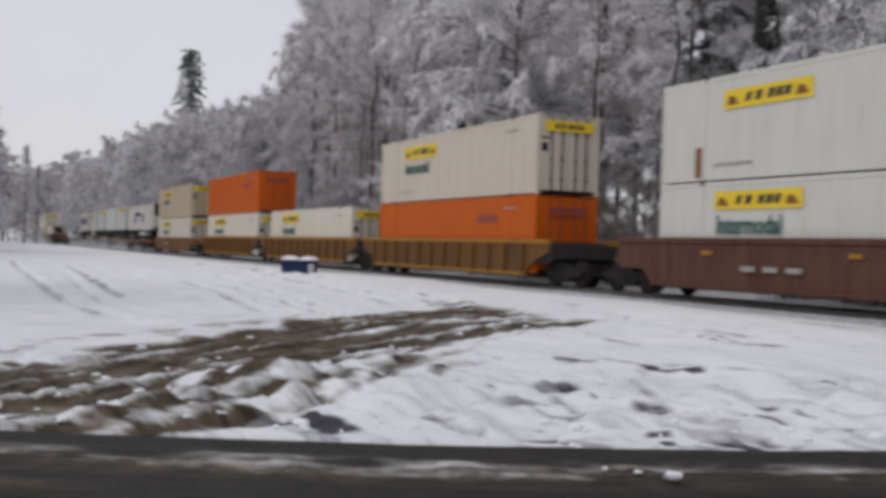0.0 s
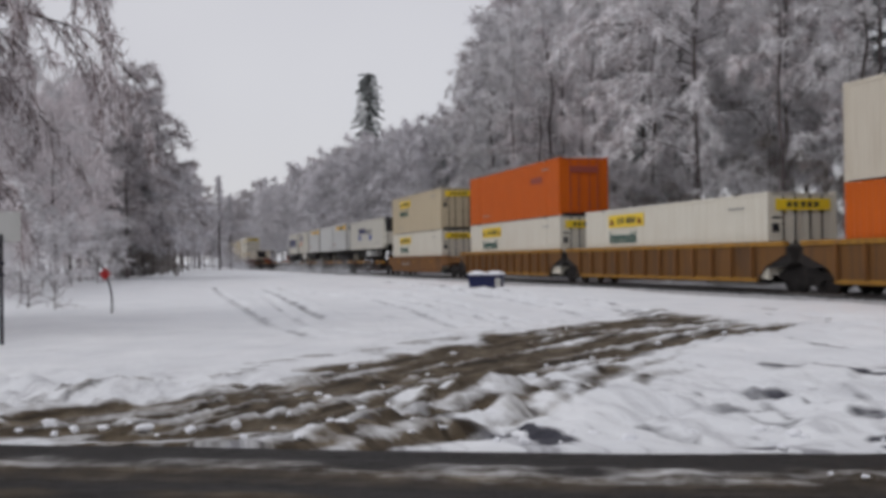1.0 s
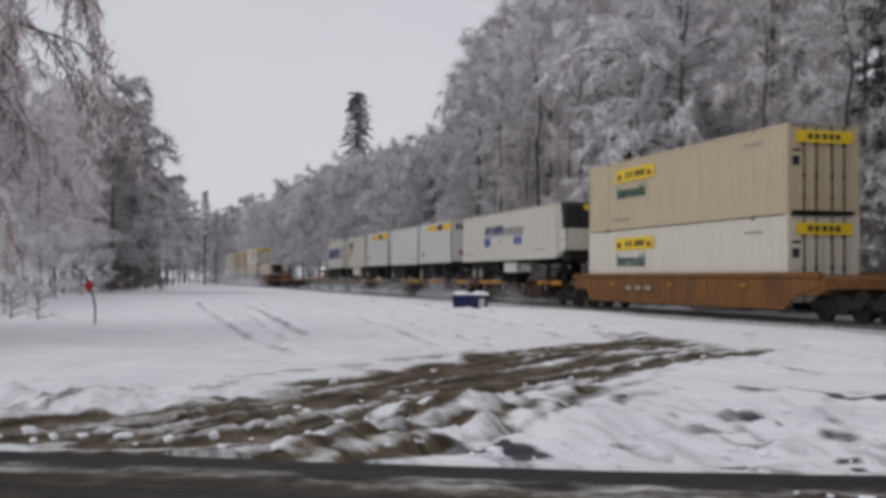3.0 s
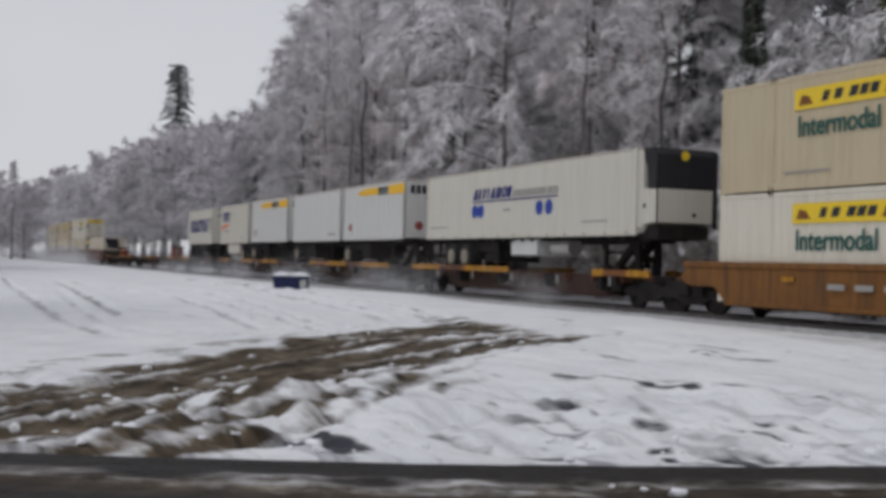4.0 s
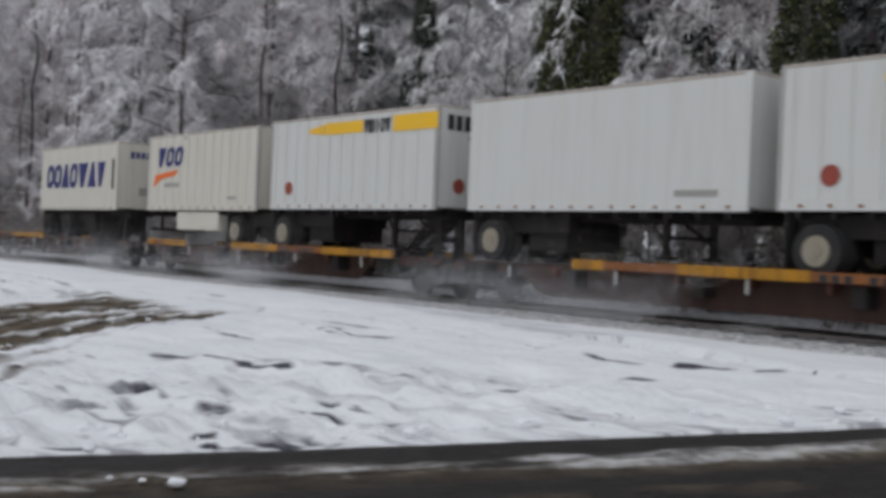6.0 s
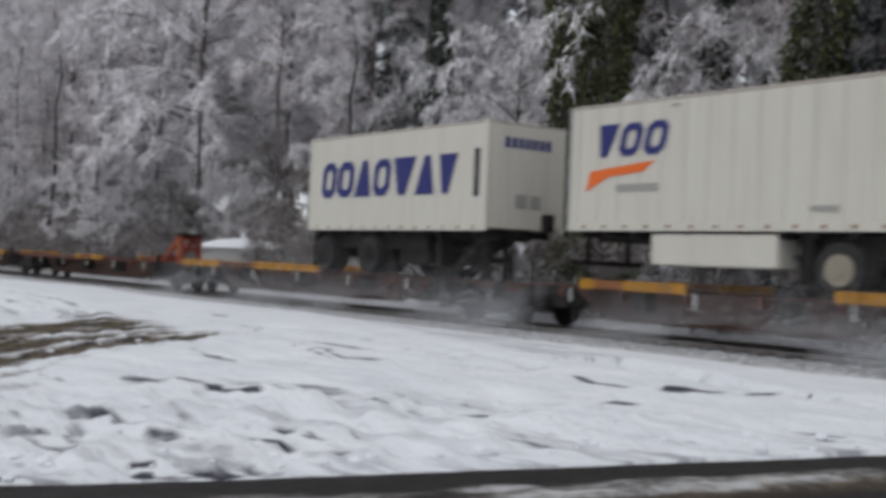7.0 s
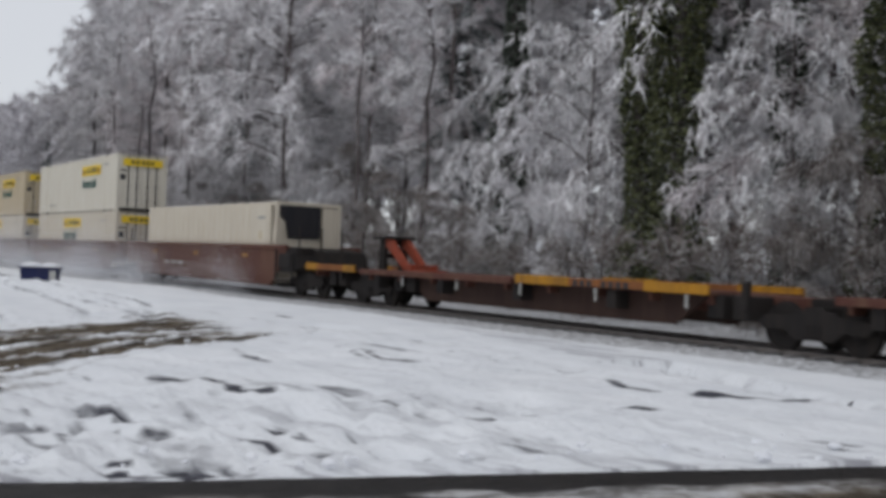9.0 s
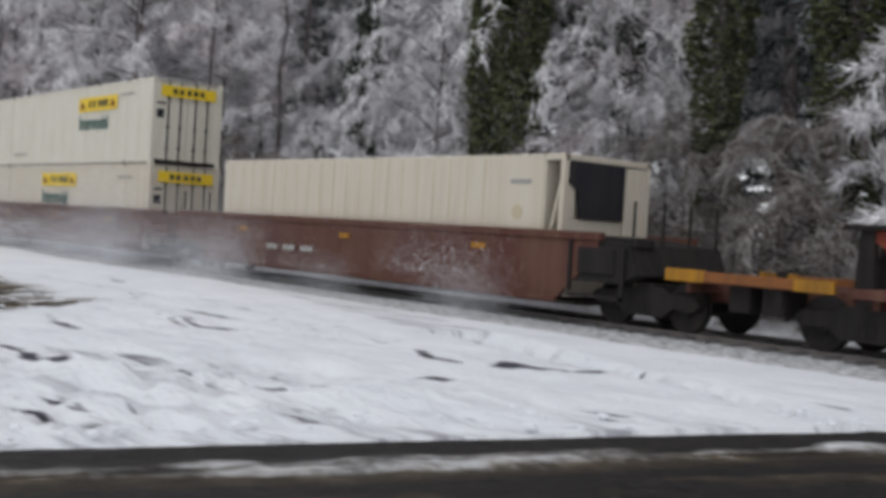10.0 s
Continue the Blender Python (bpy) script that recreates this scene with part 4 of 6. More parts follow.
def build_reefer_container():
    u0, z0, L, H = -134.6, 0.42, 14.4, 2.92
    c = rolling("refrigerated_container", u0 + L / 2, "cream refrigerated container with a black cooling unit in its end", "container", "containers on the train")
    a = L / 2
    part("box", boxes((-a, a - 1.95, -1.29, 1.29, z0, z0 + H), bevel=0.03), M_CREAM, c)
    bm = boxes(*[(-a + 0.5 + 0.6 * k, -a + 0.53 + 0.6 * k, -1.297, -1.28, z0 + 0.1, z0 + H - 0.1) for k in range(20)])
    part("panel_joint", bm, M_TAN, c)
    part("side_panel", boxes((a - 1.95, a - 0.62, -1.31, 1.31, z0 + 0.02, z0 + H), bevel=0.02), M_CREAM, c)
    each("post", [(a - 0.12, a, -1.31, -1.17, z0, z0 + H + 0.02), (a - 0.12, a, 1.17, 1.31, z0, z0 + H + 0.02)], M_CREAM, c, bevel=0.012)
    part("end_frame", boxes((a - 0.6, a, -1.3, 1.3, z0 + H - 0.12, z0 + H + 0.01), (a - 0.6, a, -1.3, 1.3, z0, z0 + 0.5), (a - 0.62, a - 0.56, -1.28, 1.28, z0 + 0.4, z0 + H - 0.1), bevel=0.012), M_CREAM, c)
    bm = bmesh.new()
    bar(bm, (a - 0.55, -1.24, z0 + 0.6), (a - 0.12, -1.24, z0 + H - 0.5), 0.04)
    part("brace", bm, M_CREAM, c)
    bm = bmesh.new()
    prism(bm, [(-0.78, z0 + 1.62), (-0.92, z0 + 2.2), (-1.14, z0 + 2.42), (-1.14, z0 + 2.8), (0.45, z0 + 2.8), (0.45, z0 + 1.62)], -0.06, 0.06)
    unit = part("cooling_unit", bm, M_REEFER, c, "black cooling unit recess")
    unit.matrix_basis = pose(a - 0.02, 0, 0, 0, 0, 90)
    part("lower_panel", boxes((a - 0.14, a - 0.04, -1.17, 0.5, z0 + 0.45, z0 + 1.60), (a - 0.14, a - 0.06, -1.17, -0.9, z0 + 1.6, z0 + 2.3), bevel=0.012), M_CREAM, c)
    part("hatch", boxes((a - 0.06, a + 0.02, 0.52, 1.16, z0 + 0.7, z0 + 2.75), bevel=0.02), M_CREAM, c)
    part("stencil", boxes((a - 1.6, a - 0.95, -1.318, -1.3, z0 + 2.3, z0 + 2.4)), M_GREY_INK, c, "small stencilled mark")
    bm = disc(bmesh.new(), a - 1.35, -1.312, z0 + 1.7, 0.16, 0.02, 14)
    part("round_plate", bm, M_TAN, c)


def spine_car(u0, u1, decks, label, hitch=None, raised=False, rake=1, truck_at=(), plain=()):
    """One unit of a skeleton trailer flat: a centre sill with side platforms for the trailer wheels."""
    uc = (u0 + u1) / 2
    car = rolling("spine_car", uc, label, "rail car", "rail cars of the train")
    bm = boxes((u0 - uc, u1 - uc, -0.42, 0.42, 0.62, 1.02), bevel=0.02)
    e = (u1 - u0) / 2
    if e > 4:
        for y in (-0.95, 0.91):
            belly = bmesh.new()
            prism(belly, [(-e + 2.6, 0.98), (e - 2.6, 0.98), (e - 3.6, 0.30), (-e + 3.6, 0.30)], y, y + 0.04)
            part("side_sill", belly, M_BELLY, car, "dark brown fishbelly side sill")
        each("stirrup", [(-e + 2.9 + k * (2 * e - 5.8) / 4, -e + 2.96 + k * (2 * e - 5.8) / 4, -1.38, -1.34, 0.68, 0.98) for k in range(5)], M_SIGN_BACK, car, "pale hanging stirrup")
    for k in range(int((u1 - u0) / 1.8)):
        box(bm, u0 - uc + 0.6 + 1.8 * k, u0 - uc + 0.72 + 1.8 * k, -1.2, 1.2, 0.78, 1.0)
    part("centre_sill", bm, M_BROWN_CAR, car)
    for k in range(int((u1 - u0) / 3.6)):
        part("cross_member", boxes((u0 - uc + 1.2 + 3.6 * k, u0 - uc + 1.5 + 3.6 * k, -1.35, 1.35, 0.55, 0.95), bevel=0.01), M_DARK, car)
    for d0, d1 in decks:
        for s in (-1, 1):
            y0, y1 = sorted((s * 0.62, s * 1.40))
            deck = part("side_platform", boxes((d0 - uc, d1 - uc, y0, y1, 0.98, 1.04), bevel=0.008), M_BROWN_CAR, car)
            ye = s * 1.42
            mid = d0 + (d1 - d0) * 0.32
            part("edge_beam", boxes((d0 - uc, mid - uc, ye - 0.04, ye + 0.04, 0.98, 1.20), bevel=0.01), M_SILL_YELLOW, deck, "yellow edge beam")
            part("edge_beam", boxes((mid - uc, mid + 2.6 - uc, ye - 0.035, ye + 0.035, 1.0, 1.18), bevel=0.01), M_RUST, deck, "rusty edge beam")
            part("edge_beam", boxes((mid + 2.6 - uc, d1 - uc, ye - 0.04, ye + 0.04, 0.98, 1.19), bevel=0.01), M_SILL_YELLOW, deck, "yellow edge beam")
            if s < 0 and d1 - d0 > 6:
                each("marking", [(mid + 0.25 * k + 0.2 - uc, mid + 0.25 * k + 0.36 - uc, -1.462, -1.45, 1.0, 1.14) for k in range(8) if k != 3], M_INK, deck)
    for d0, d1 in plain:
        for s in (-1, 1):
            y0, y1 = sorted((s * 0.62, s * 1.44))
            part("side_platform", boxes((d0 - uc, d1 - uc, y0, y1, 0.94, 1.10), bevel=0.012), M_BROWN_CAR, car)
    if hitch is not None:
        h, top = hitch - uc, 2.06 if raised else 2.14
        bm = bmesh.new()
        for y in (-0.36, 0.36):
            prism(bm, [(h - 0.16 * rake, 1.0), (h + 0.22 * rake, 1.0), (h + 0.16 * rake, top), (h - 0.10 * rake, top)], y - 0.07, y + 0.07)
        box(bm, h - 0.07, h + 0.07, -0.36, 0.36, 1.45, 1.62)
        box(bm, h - 0.07, h + 0.07, -0.36, 0.36, top - 0.16, top)
        part("hitch_stand", bm, M_HITCH if raised and rake > 0 else M_DARK, car, "raised red oxide trailer hitch" if raised else "trailer hitch stand with raking strut")
        bm = bmesh.new()
        for y in (-0.30, 0.30):
            prism(bm, [(h - 1.75 * rake, 1.02), (h - 1.45 * rake, 1.02), (h - 0.05 * rake, top - 0.16), (h - 0.05 * rake, top), (h - 0.35 * rake, top)], y - 0.08, y + 0.08)
        part("hitch_strut", bm, M_HITCH if raised else M_DARK, car)
        part("hitch_foot", boxes((h - 2.05 * rake - 0.55, h - 2.05 * rake + 0.55, -0.42, 0.42, 1.02, 1.14), (h - 1.75 * rake - 0.15, h - 1.75 * rake + 0.15, -0.5, 0.5, 1.02, 1.30), bevel=0.02), M_HITCH if raised else M_DARK, car)
        part("hitch_plate", boxes((h - 0.42, h + 0.42, -0.55, 0.55, top, top + 0.09), bevel=0.02), M_DARK, car)
        if raised and rake > 0:
            part("warning_stripe", boxes((h - 0.17, h - 0.06, -0.445, -0.43, 1.35, 1.85)), M_SILL_YELLOW, car, "yellow paint stripe")
    for x in truck_at:
        truck(car, x - uc)
        part("coupler_box", boxes((x - uc - 0.5, x - uc + 0.5, -0.5, 0.5, 0.7, 1.02), bevel=0.015), M_DARK, car)
        part("step", boxes((x - uc - 1.5, x - uc - 1.35, -1.36, -1.22, 0.7, 1.3), bevel=0.015), M_DARK, car)
        for dx in (-2.6, -1.9, 1.7, 2.4):
            part("brake_gear", boxes((x - uc + dx, x - uc + dx + 0.45, -1.15, -0.45, 0.5, 1.0), bevel=0.03), M_DARK, car)
    return car


def trailer(u0, u1, z0, z1, skin, label, wheels=(), ribs=True, roof=M_ROOF, hub=M_HUB):
    """A box semi-trailer with landing gear and wheels; its front points to +x."""
    uc, a = (u0 + u1) / 2, (u1 - u0) / 2
    t = rolling("trailer", uc, label, "trailer", "trailers on the train")
    part("box", boxes((-a, a, -1.29, 1.29, z0 + 0.08, z1 - 0.05), bevel=0.025), skin, t)
    part("roof_rail", boxes((-a, a, -1.30, 1.30, z1 - 0.1, z1), bevel=0.03), roof, t, "grimy roof edge")
    each("bottom_rail", [(-a, a, -1.305, -1.25, z0, z0 + 0.2), (-a, a, 1.25, 1.305, z0, z0 + 0.2)], skin, t, bevel=0.01)
    if ribs:
        n = int(2 * a / 0.61)
        for post in each("side_post", [(-0.03, 0.03, -1.312, -1.285, z0 + 0.2, z1 - 0.1), (-0.03, 0.03, 1.285, 1.312, z0 + 0.2, z1 - 0.1)], skin, t):
            post.location.x = -a + 0.3
            for k in range(1, n):
                again(post, 0.61 * k)
    each("corner_post", [(a - 0.16, a + 0.006, -1.31, -1.22, z0, z1 - 0.02), (a - 0.16, a + 0.006, 1.22, 1.31, z0, z1 - 0.02), (-a - 0.006, -a + 0.1, -1.31, -1.2, z0, z1 - 0.02), (-a - 0.006, -a + 0.1, 1.2, 1.31, z0, z1 - 0.02)], M_ALU if ribs else skin, t, bevel=0.015)
    each("marker_lamp", [(-a + 0.5 + k * (2 * a - 1) / 12, -a + 0.6 + k * (2 * a - 1) / 12, -1.316, -1.3, z0 + 0.06, z0 + 0.12) for k in range(13)], M_RUST, t)
    each("frame_rail", [(-a + 0.2, a - 0.4, -0.5, -0.38, z0 - 0.22, z0 + 0.1), (-a + 0.2, a - 0.4, 0.38, 0.5, z0 - 0.22, z0 + 0.1)], M_DARK, t)
    each("cross_bearer", [(-a + 0.4 + 0.75 * k, -a + 0.5 + 0.75 * k, -1.24, 1.24, z0 - 0.14, z0 + 0.06) for k in range(int(2 * a / 0.75))], M_DARK, t)
    for x in wheels:
        bm = bmesh.new()
        bar(bm, (x - uc, -1.0, 1.56), (x - uc, 1.0, 1.56), 0.07)
        box(bm, x - uc - 0.3, x - uc + 0.3, -0.55, 0.55, 1.5, z0)
        axle = part("axle", bm, M_DARK, t)
        for y in (-1.05, 1.05):
            bm = bmesh.new()
            for dy in (-0.17, 0.17):
                disc(bm, x - uc, y + dy, 1.56, 0.5, 0.26, 26)
            part("tyre", bm, M_RUBBER, axle)
            bm = bmesh.new()
            disc(bm, x - uc, y - math.copysign(0, y), 1.56, 0.29, 0.66, 18)
            disc(bm, x - uc, y, 1.56, 0.13, 0.74, 12)
            part("rim", bm, hub, axle, "muddy cream wheel hub" if hub is M_HUB else "sooty black wheel hub")
    if wheels:
        back = min(wheels) - uc
        each("mud_flap", [(back - 0.75, back - 0.72, -1.25, -0.6, 1.15, z0), (back - 0.75, back - 0.72, 0.6, 1.25, 1.15, z0)], M_RUBBER, t)
        front = max(wheels) - uc
        part("slider_frame", boxes((back - 0.6, front + 2.3, -1.0, -0.9, z0 - 0.5, z0 - 0.05), (back - 0.6, front + 2.3, 0.9, 1.0, z0 - 0.5, z0 - 0.05), (front + 0.9, front + 2.2, -0.9, 0.9, 1.35, z0 - 0.1)), M_DARK, t)
        bm = boxes((-a + 0.02, -a + 0.12, -1.1, 1.1, 1.5, 1.6), (-a + 0.02, -a + 0.1, -0.7, -0.6, 1.5, z0), (-a + 0.02, -a + 0.1, 0.6, 0.7, 1.5, z0))
        part("rear_guard", bm, M_DARK, t)
    lx = a - 2.4
    bm = bmesh.new()
    for y in (-0.8, 0.8):
        box(bm, lx - 0.07, lx + 0.07, y - 0.07, y + 0.07, 1.32, z0)
        box(bm, lx - 0.18, lx + 0.18, y - 0.14, y + 0.14, 1.26, 1.34)
        bar(bm, (lx, y, 1.6), (lx - 0.9, y * 0.6, z0), 0.04)
    bar(bm, (lx, -0.8, 1.75), (lx, 0.8, 1.75), 0.04)
    part("landing_leg", bm, M_DARK, t)
    return t


def letters(parent, x0, x1, z0, z1, shapes, material, y=-1.318, slant=0.06, gap=0.12):
    """A name as a row of plain shapes: rings, wedges, vees, blocks and bars, each with its share of the width."""
    k = (x1 - x0) / (sum(w for _, w in shapes) + gap * (len(shapes) - 1))
    x, h = x0, z1 - z0
    for kind, w in shapes:
        w, bm = w * k, bmesh.new()

        def plate(points):
            prism(bm, [(x + w * px + slant * h * pz, z0 + h * pz) for px, pz in points], y, y + 0.012)
        if kind == "ring":
            outer = [(0.0, 0.2), (0.0, 0.8), (0.25, 1.0), (0.75, 1.0), (1.0, 0.8), (1.0, 0.2), (0.75, 0.0), (0.25, 0.0)]
            inner = [(0.5 + 0.44 * (px - 0.5), 0.5 + 0.56 * (pz - 0.5)) for px, pz in outer]
            rows = [[bm.verts.new((x + w * px + slant * h * pz, d, z0 + h * pz)) for px, pz in line] for line, d in ((outer, y), (inner, y), (inner, y + 0.012), (outer, y + 0.012))]
            for p, q in zip(rows, rows[1:] + rows[:1]):
                for i in range(8):
                    bm.faces.new((p[i], p[(i + 1) % 8], q[(i + 1) % 8], q[i]))
            bmesh.ops.recalc_face_normals(bm, faces=bm.faces)
        else:
            plate({"wedge": [(0, 0), (0.36, 1), (0.64, 1), (1, 0)], "vee": [(0, 1), (1, 1), (0.66, 0), (0.34, 0)], "block": [(0, 0), (0, 1), (0.9, 1), (0.9, 0)], "bar": [(0, 0), (0, 1), (0.55, 1), (0.55, 0)]}[kind])
        part("name_shape", bm, material, parent)
        x += w + gap * k


def end_blocks(parent, x, y0, y1, z0, z1, n, material):
    w = (y1 - y0) / n
    for k in range(n):
        part("name_block", boxes((x, x + 0.01, y0 + w * k, y0 + w * (k + 0.72), z0, z1)), material, parent)


def build_trailers():
    # long refrigerated trailer
    t = trailer(-18.25, -2.0, 2.27, 4.97, M_TRAILER, "long white refrigerated trailer with blue name and four blue discs", wheels=(-15.5, -14.2), ribs=False)
    uc = -10.125
    letters(t, -13.65 - uc, -10.35 - uc, 3.80, 4.22, [("wedge", 1), ("bar", 0.7), ("bar", 0.7), ("bar", 0.5), ("wedge", 1), ("block", 0.9), ("ring", 0.9), ("block", 0.7)], M_BLUE_INK, slant=0.3)
    letters(t, -10.15 - uc, -6.85 - uc, 3.80, 4.05, [("block", w) for w in (0.5, 0.5, 0.25, 0.5, 0.5, 0.5, 0.4, 0.5)] + [("bar", 0.4), ("block", 0.5), ("ring", 0.6)], M_GREY_INK, slant=0.1)
    part("underline", boxes((-13.65 - uc, -6.85 - uc, -1.316, -1.29, 3.68, 3.73)), M_BLUE_INK, t)
    for x in (-13.45, -12.9, -8.15, -7.45):
        bm = disc(bmesh.new(), 0, 0, 0, 0.27, 0.02, 24)
        d = part("blue_disc", bm, M_ROYAL, t)
        d.location = (x - uc, -1.296, 3.33)
    each("stencil", [(-17.9 - uc, -16 - uc, -1.296, -1.28, 2.72, 2.78), (-5.2 - uc, -3.6 - uc, -1.296, -1.28, 2.72, 2.79), (-11.0 - uc, -10.4 - uc, -1.296, -1.28, 3.28, 3.38)], M_GREY_INK, t)
    a = 8.125
    part("front_corner", boxes((a - 0.1, a + 0.16, -1.22, 1.22, 2.45, 4.93), bevel=0.1), M_TRAILER, t)
    bm = bmesh.new()
    prism(bm, [(a + 0.1, 4.96), (a + 0.14, 4.62), (a + 0.34, 4.42), (a + 0.40, 3.72), (a + 0.82, 3.70), (a + 0.86, 4.75), (a + 0.66, 4.96)], -1.12, 1.12)
    nose = part("cooling_unit", bm, M_REEFER, t, "black cooling unit on the trailer nose")
    part("unit_panel", boxes((a + 0.1, a + 0.44, -1.13, 1.13, 2.62, 3.72), (a + 0.4, a + 0.84, -1.10, 0.98, 2.66, 3.70), bevel=0.04), M_TRAILER, nose, "white lower panel of the cooling unit")
    part("seam", boxes((a + 0.835, a + 0.85, -1.12, -1.07, 2.62, 3.72), (a + 0.835, a + 0.85, 0.96, 1.12, 2.5, 4.9)), M_REEFER, nose)
    each("vent", [(a + 0.18, a + 0.3, -1.145, -1.12, 3.12, 3.24), (a + 0.835, a + 0.855, 0.2, 0.34, 2.86, 2.98)], M_REEFER, nose)
    part("lower_box", boxes((a - 0.35, a + 0.7, -0.95, 0.95, 2.16, 2.6), bevel=0.04), M_DARK, nose)
    part("badge", disc(bmesh.new(), a + 0.86, -0.1, 4.72, 0.15, 0.02, 10, "x"), M_SIGN_YELLOW, nose)
    part("fuel_tank", disc(bmesh.new(), 3.0, -0.75, 1.9, 0.3, 1.3, 18, "x"), M_ALU, t)
    part("side_box", boxes((-0.4, 1.6, -1.15, -0.5, 1.62, 2.2), bevel=0.03), M_TRAILER_COOL, t)
    # short trailers in pairs
    def striped(u0, u1, lab):
        t = trailer(u0, u1, 2.3, 5.07, M_TRAILER_COOL, lab, wheels=(u0 + 0.95,))
        c, a = (u0 + u1) / 2, (u1 - u0) / 2
        each("stripe", [(a - 2.0, a - 0.02, -1.318, -1.29, 4.44, 4.88), (a - 5.4, a - 3.45, -1.318, -1.29, 4.50, 4.84)], M_AMBER, t, "amber yellow stripe")
        each("stripe", [(a - 5.62 - 0.22 * k, a - 5.47 - 0.17 * k, -1.318, -1.29, 4.52 + 0.02 * k, 4.80 - 0.03 * k) for k in range(4)], M_AMBER, t, "frayed end of the amber stripe")
        part("stripe", boxes((a - 0.01, a + 0.008, 0.92, 1.28, 4.44, 4.88)), M_AMBER, t, "amber yellow stripe")
        letters(t, a - 3.4, a - 2.12, 4.46, 4.84, [("vee", 1), ("block", 0.8), ("bar", 0.8), ("bar", 0.8), ("ring", 1), ("vee", 1.2)], M_INK, slant=0.0)
        end_blocks(t, a + 0.006, -1.0, 0.7, 4.42, 4.82, 6, M_INK)
        part("stencil", boxes((a + 0.004, a + 0.012, -0.3, 0.25, 4.2, 4.28)), M_GREY_INK, t)
        part("round_mark", disc(bmesh.new(), a + 0.006, -0.55, 2.95, 0.2, 0.02, 16, "x"), M_RED_INK, t, "dull red round mark")
        part("round_mark", disc(bmesh.new(), -a + 1.15, -1.318, 2.95, 0.2, 0.02, 16), M_RED_INK, t, "dull red round mark")
        part("air_coupling", boxes((a, a + 0.22, 0.5, 1.1, 2.75, 2.95), (a, a + 0.15, 0.85, 1.0, 2.35, 2.75), bevel=0.02), M_DARK, t)
        return t
    striped(-29.4, -20.95, "short white ribbed trailer with amber stripe and black name")
    t = trailer(-38.5, -30.05, 2.28, 5.05, M_TRAILER_COOL, "short plain white trailer with no markings", wheels=(-37.5,), ribs=False)
    part("stencil", boxes((2.4, 3.5, -1.318, -1.28, 2.6, 2.72)), M_GREY_INK, t)
    striped(-48.3, -39.8, "short white trailer with amber stripe and grey stencils")
    t = trailer(-57.45, -49.1, 2.25, 5.02, M_TRAILER, "short white ribbed trailer with blue name over orange stripe", wheels=(-50.4,))
    c = -53.275
    letters(t, -56.65 - c, -54.65 - c, 3.85, 4.55, [("vee", 1), ("ring", 1), ("ring", 1)], M_BLUE_INK, slant=0.25, gap=0.2)
    bm = bmesh.new()
    prism(bm, [(-56.85 - c, 3.12), (-56.75 - c, 3.55), (-54.9 - c, 3.72), (-55.2 - c, 3.50), (-56.2 - c, 3.42)], -1.318, -1.29)
    part("swoosh", bm, M_ORANGE_INK, t, "orange sweeping stripe")
    each("stencil", [(-55.95 - c, -54.75 - c, -1.318, -1.29, 3.1, 3.25), (-1.2, -1.0, -1.318, -1.28, 4.8, 4.86), (2.2, 2.8, -1.318, -1.28, 2.62, 2.72)], M_GREY_INK, t)
    end_blocks(t, 4.18, -0.8, 0.4, 4.1, 4.5, 3, M_BLUE_INK)
    part("side_box", boxes((-54.95 - c, -51.8 - c, -1.25, -0.6, 1.55, 2.2), bevel=0.03), M_TRAILER, t, "white box slung under the trailer")
    t = trailer(-68.8, -60.35, 2.25, 5.0, M_TRAILER, "short cream-white trailer with large dark blue name", wheels=(-67.75, -65.4), ribs=False, hub=M_DARK)
    c = -64.575
    letters(t, -68.1 - c, -61.65 - c, 3.2, 4.22, [("ring", 1), ("ring", 1.1), ("wedge", 1.1), ("ring", 1.05), ("vee", 1.35), ("wedge", 1.1), ("vee", 1.0)], M_BLUE_INK, slant=0.12, gap=0.14)
    part("mark", boxes((-60.85 - c, -60.65 - c, -1.31, -1.28, 3.1, 4.3)), M_INK, t, "dark upright strip")
    end_blocks(t, 4.222, -0.75, 0.85, 4.35, 4.62, 7, M_BLUE_INK)
    each("placard", [(4.2, 4.235, -0.35, 0.05, 2.85, 3.2), (4.2, 4.235, 0.15, 0.5, 2.85, 3.2)], M_GREY_INK, t)
    part("tail_gear", boxes((4.2, 4.42, 0.55, 0.85, 2.3, 2.75), bevel=0.03), M_DARK, t)


def build_spine_cars():
    lab = "brown skeleton flat car with yellow edge platforms"
    spine_car(-19.7, -0.4, [(-19.5, -10.2), (-4.2, -2.2)], lab + ", carrying a long trailer", hitch=-3.2, truck_at=(-1.6,))
    spine_car(-39.7, -20.2, [(-31.4, -22.3), (-34.6, -31.6)], lab + ", carrying two short trailers", hitch=-21.6, truck_at=(-20.1,))
    spine_car(-60.1, -40.1, [(-50.4, -41.4), (-56.8, -55.5)], lab + ", carrying short trailers", hitch=-40.8, truck_at=(-40.0,))
    spine_car(-77.9, -60.6, [(-77.4, -67.9)], lab + ", dusted with snow", hitch=-61.4, truck_at=(-60.4,))
    spine_car(-96.1, -78.2, [(-88.3, -86.4)], "empty brown skeleton flat car with red hitch", hitch=-79.9, raised=True, truck_at=(-78.4,), plain=[(-95.6, -88.4)])
    spine_car(-113.9, -96.5, [(-105.3, -98.7)], "empty brown skeleton flat car with yellow platforms", truck_at=(-96.4,), plain=[(-113.5, -105.5)])
    spine_car(-117.6, -114.1, [(-117.3, -114.6)], "short end platform of the empty flat cars, red hitch", hitch=-113.9, raised=True, rake=-1, truck_at=(-113.5,))


build_stacks()
build_reefer_container()
build_trailers()
build_spine_cars()


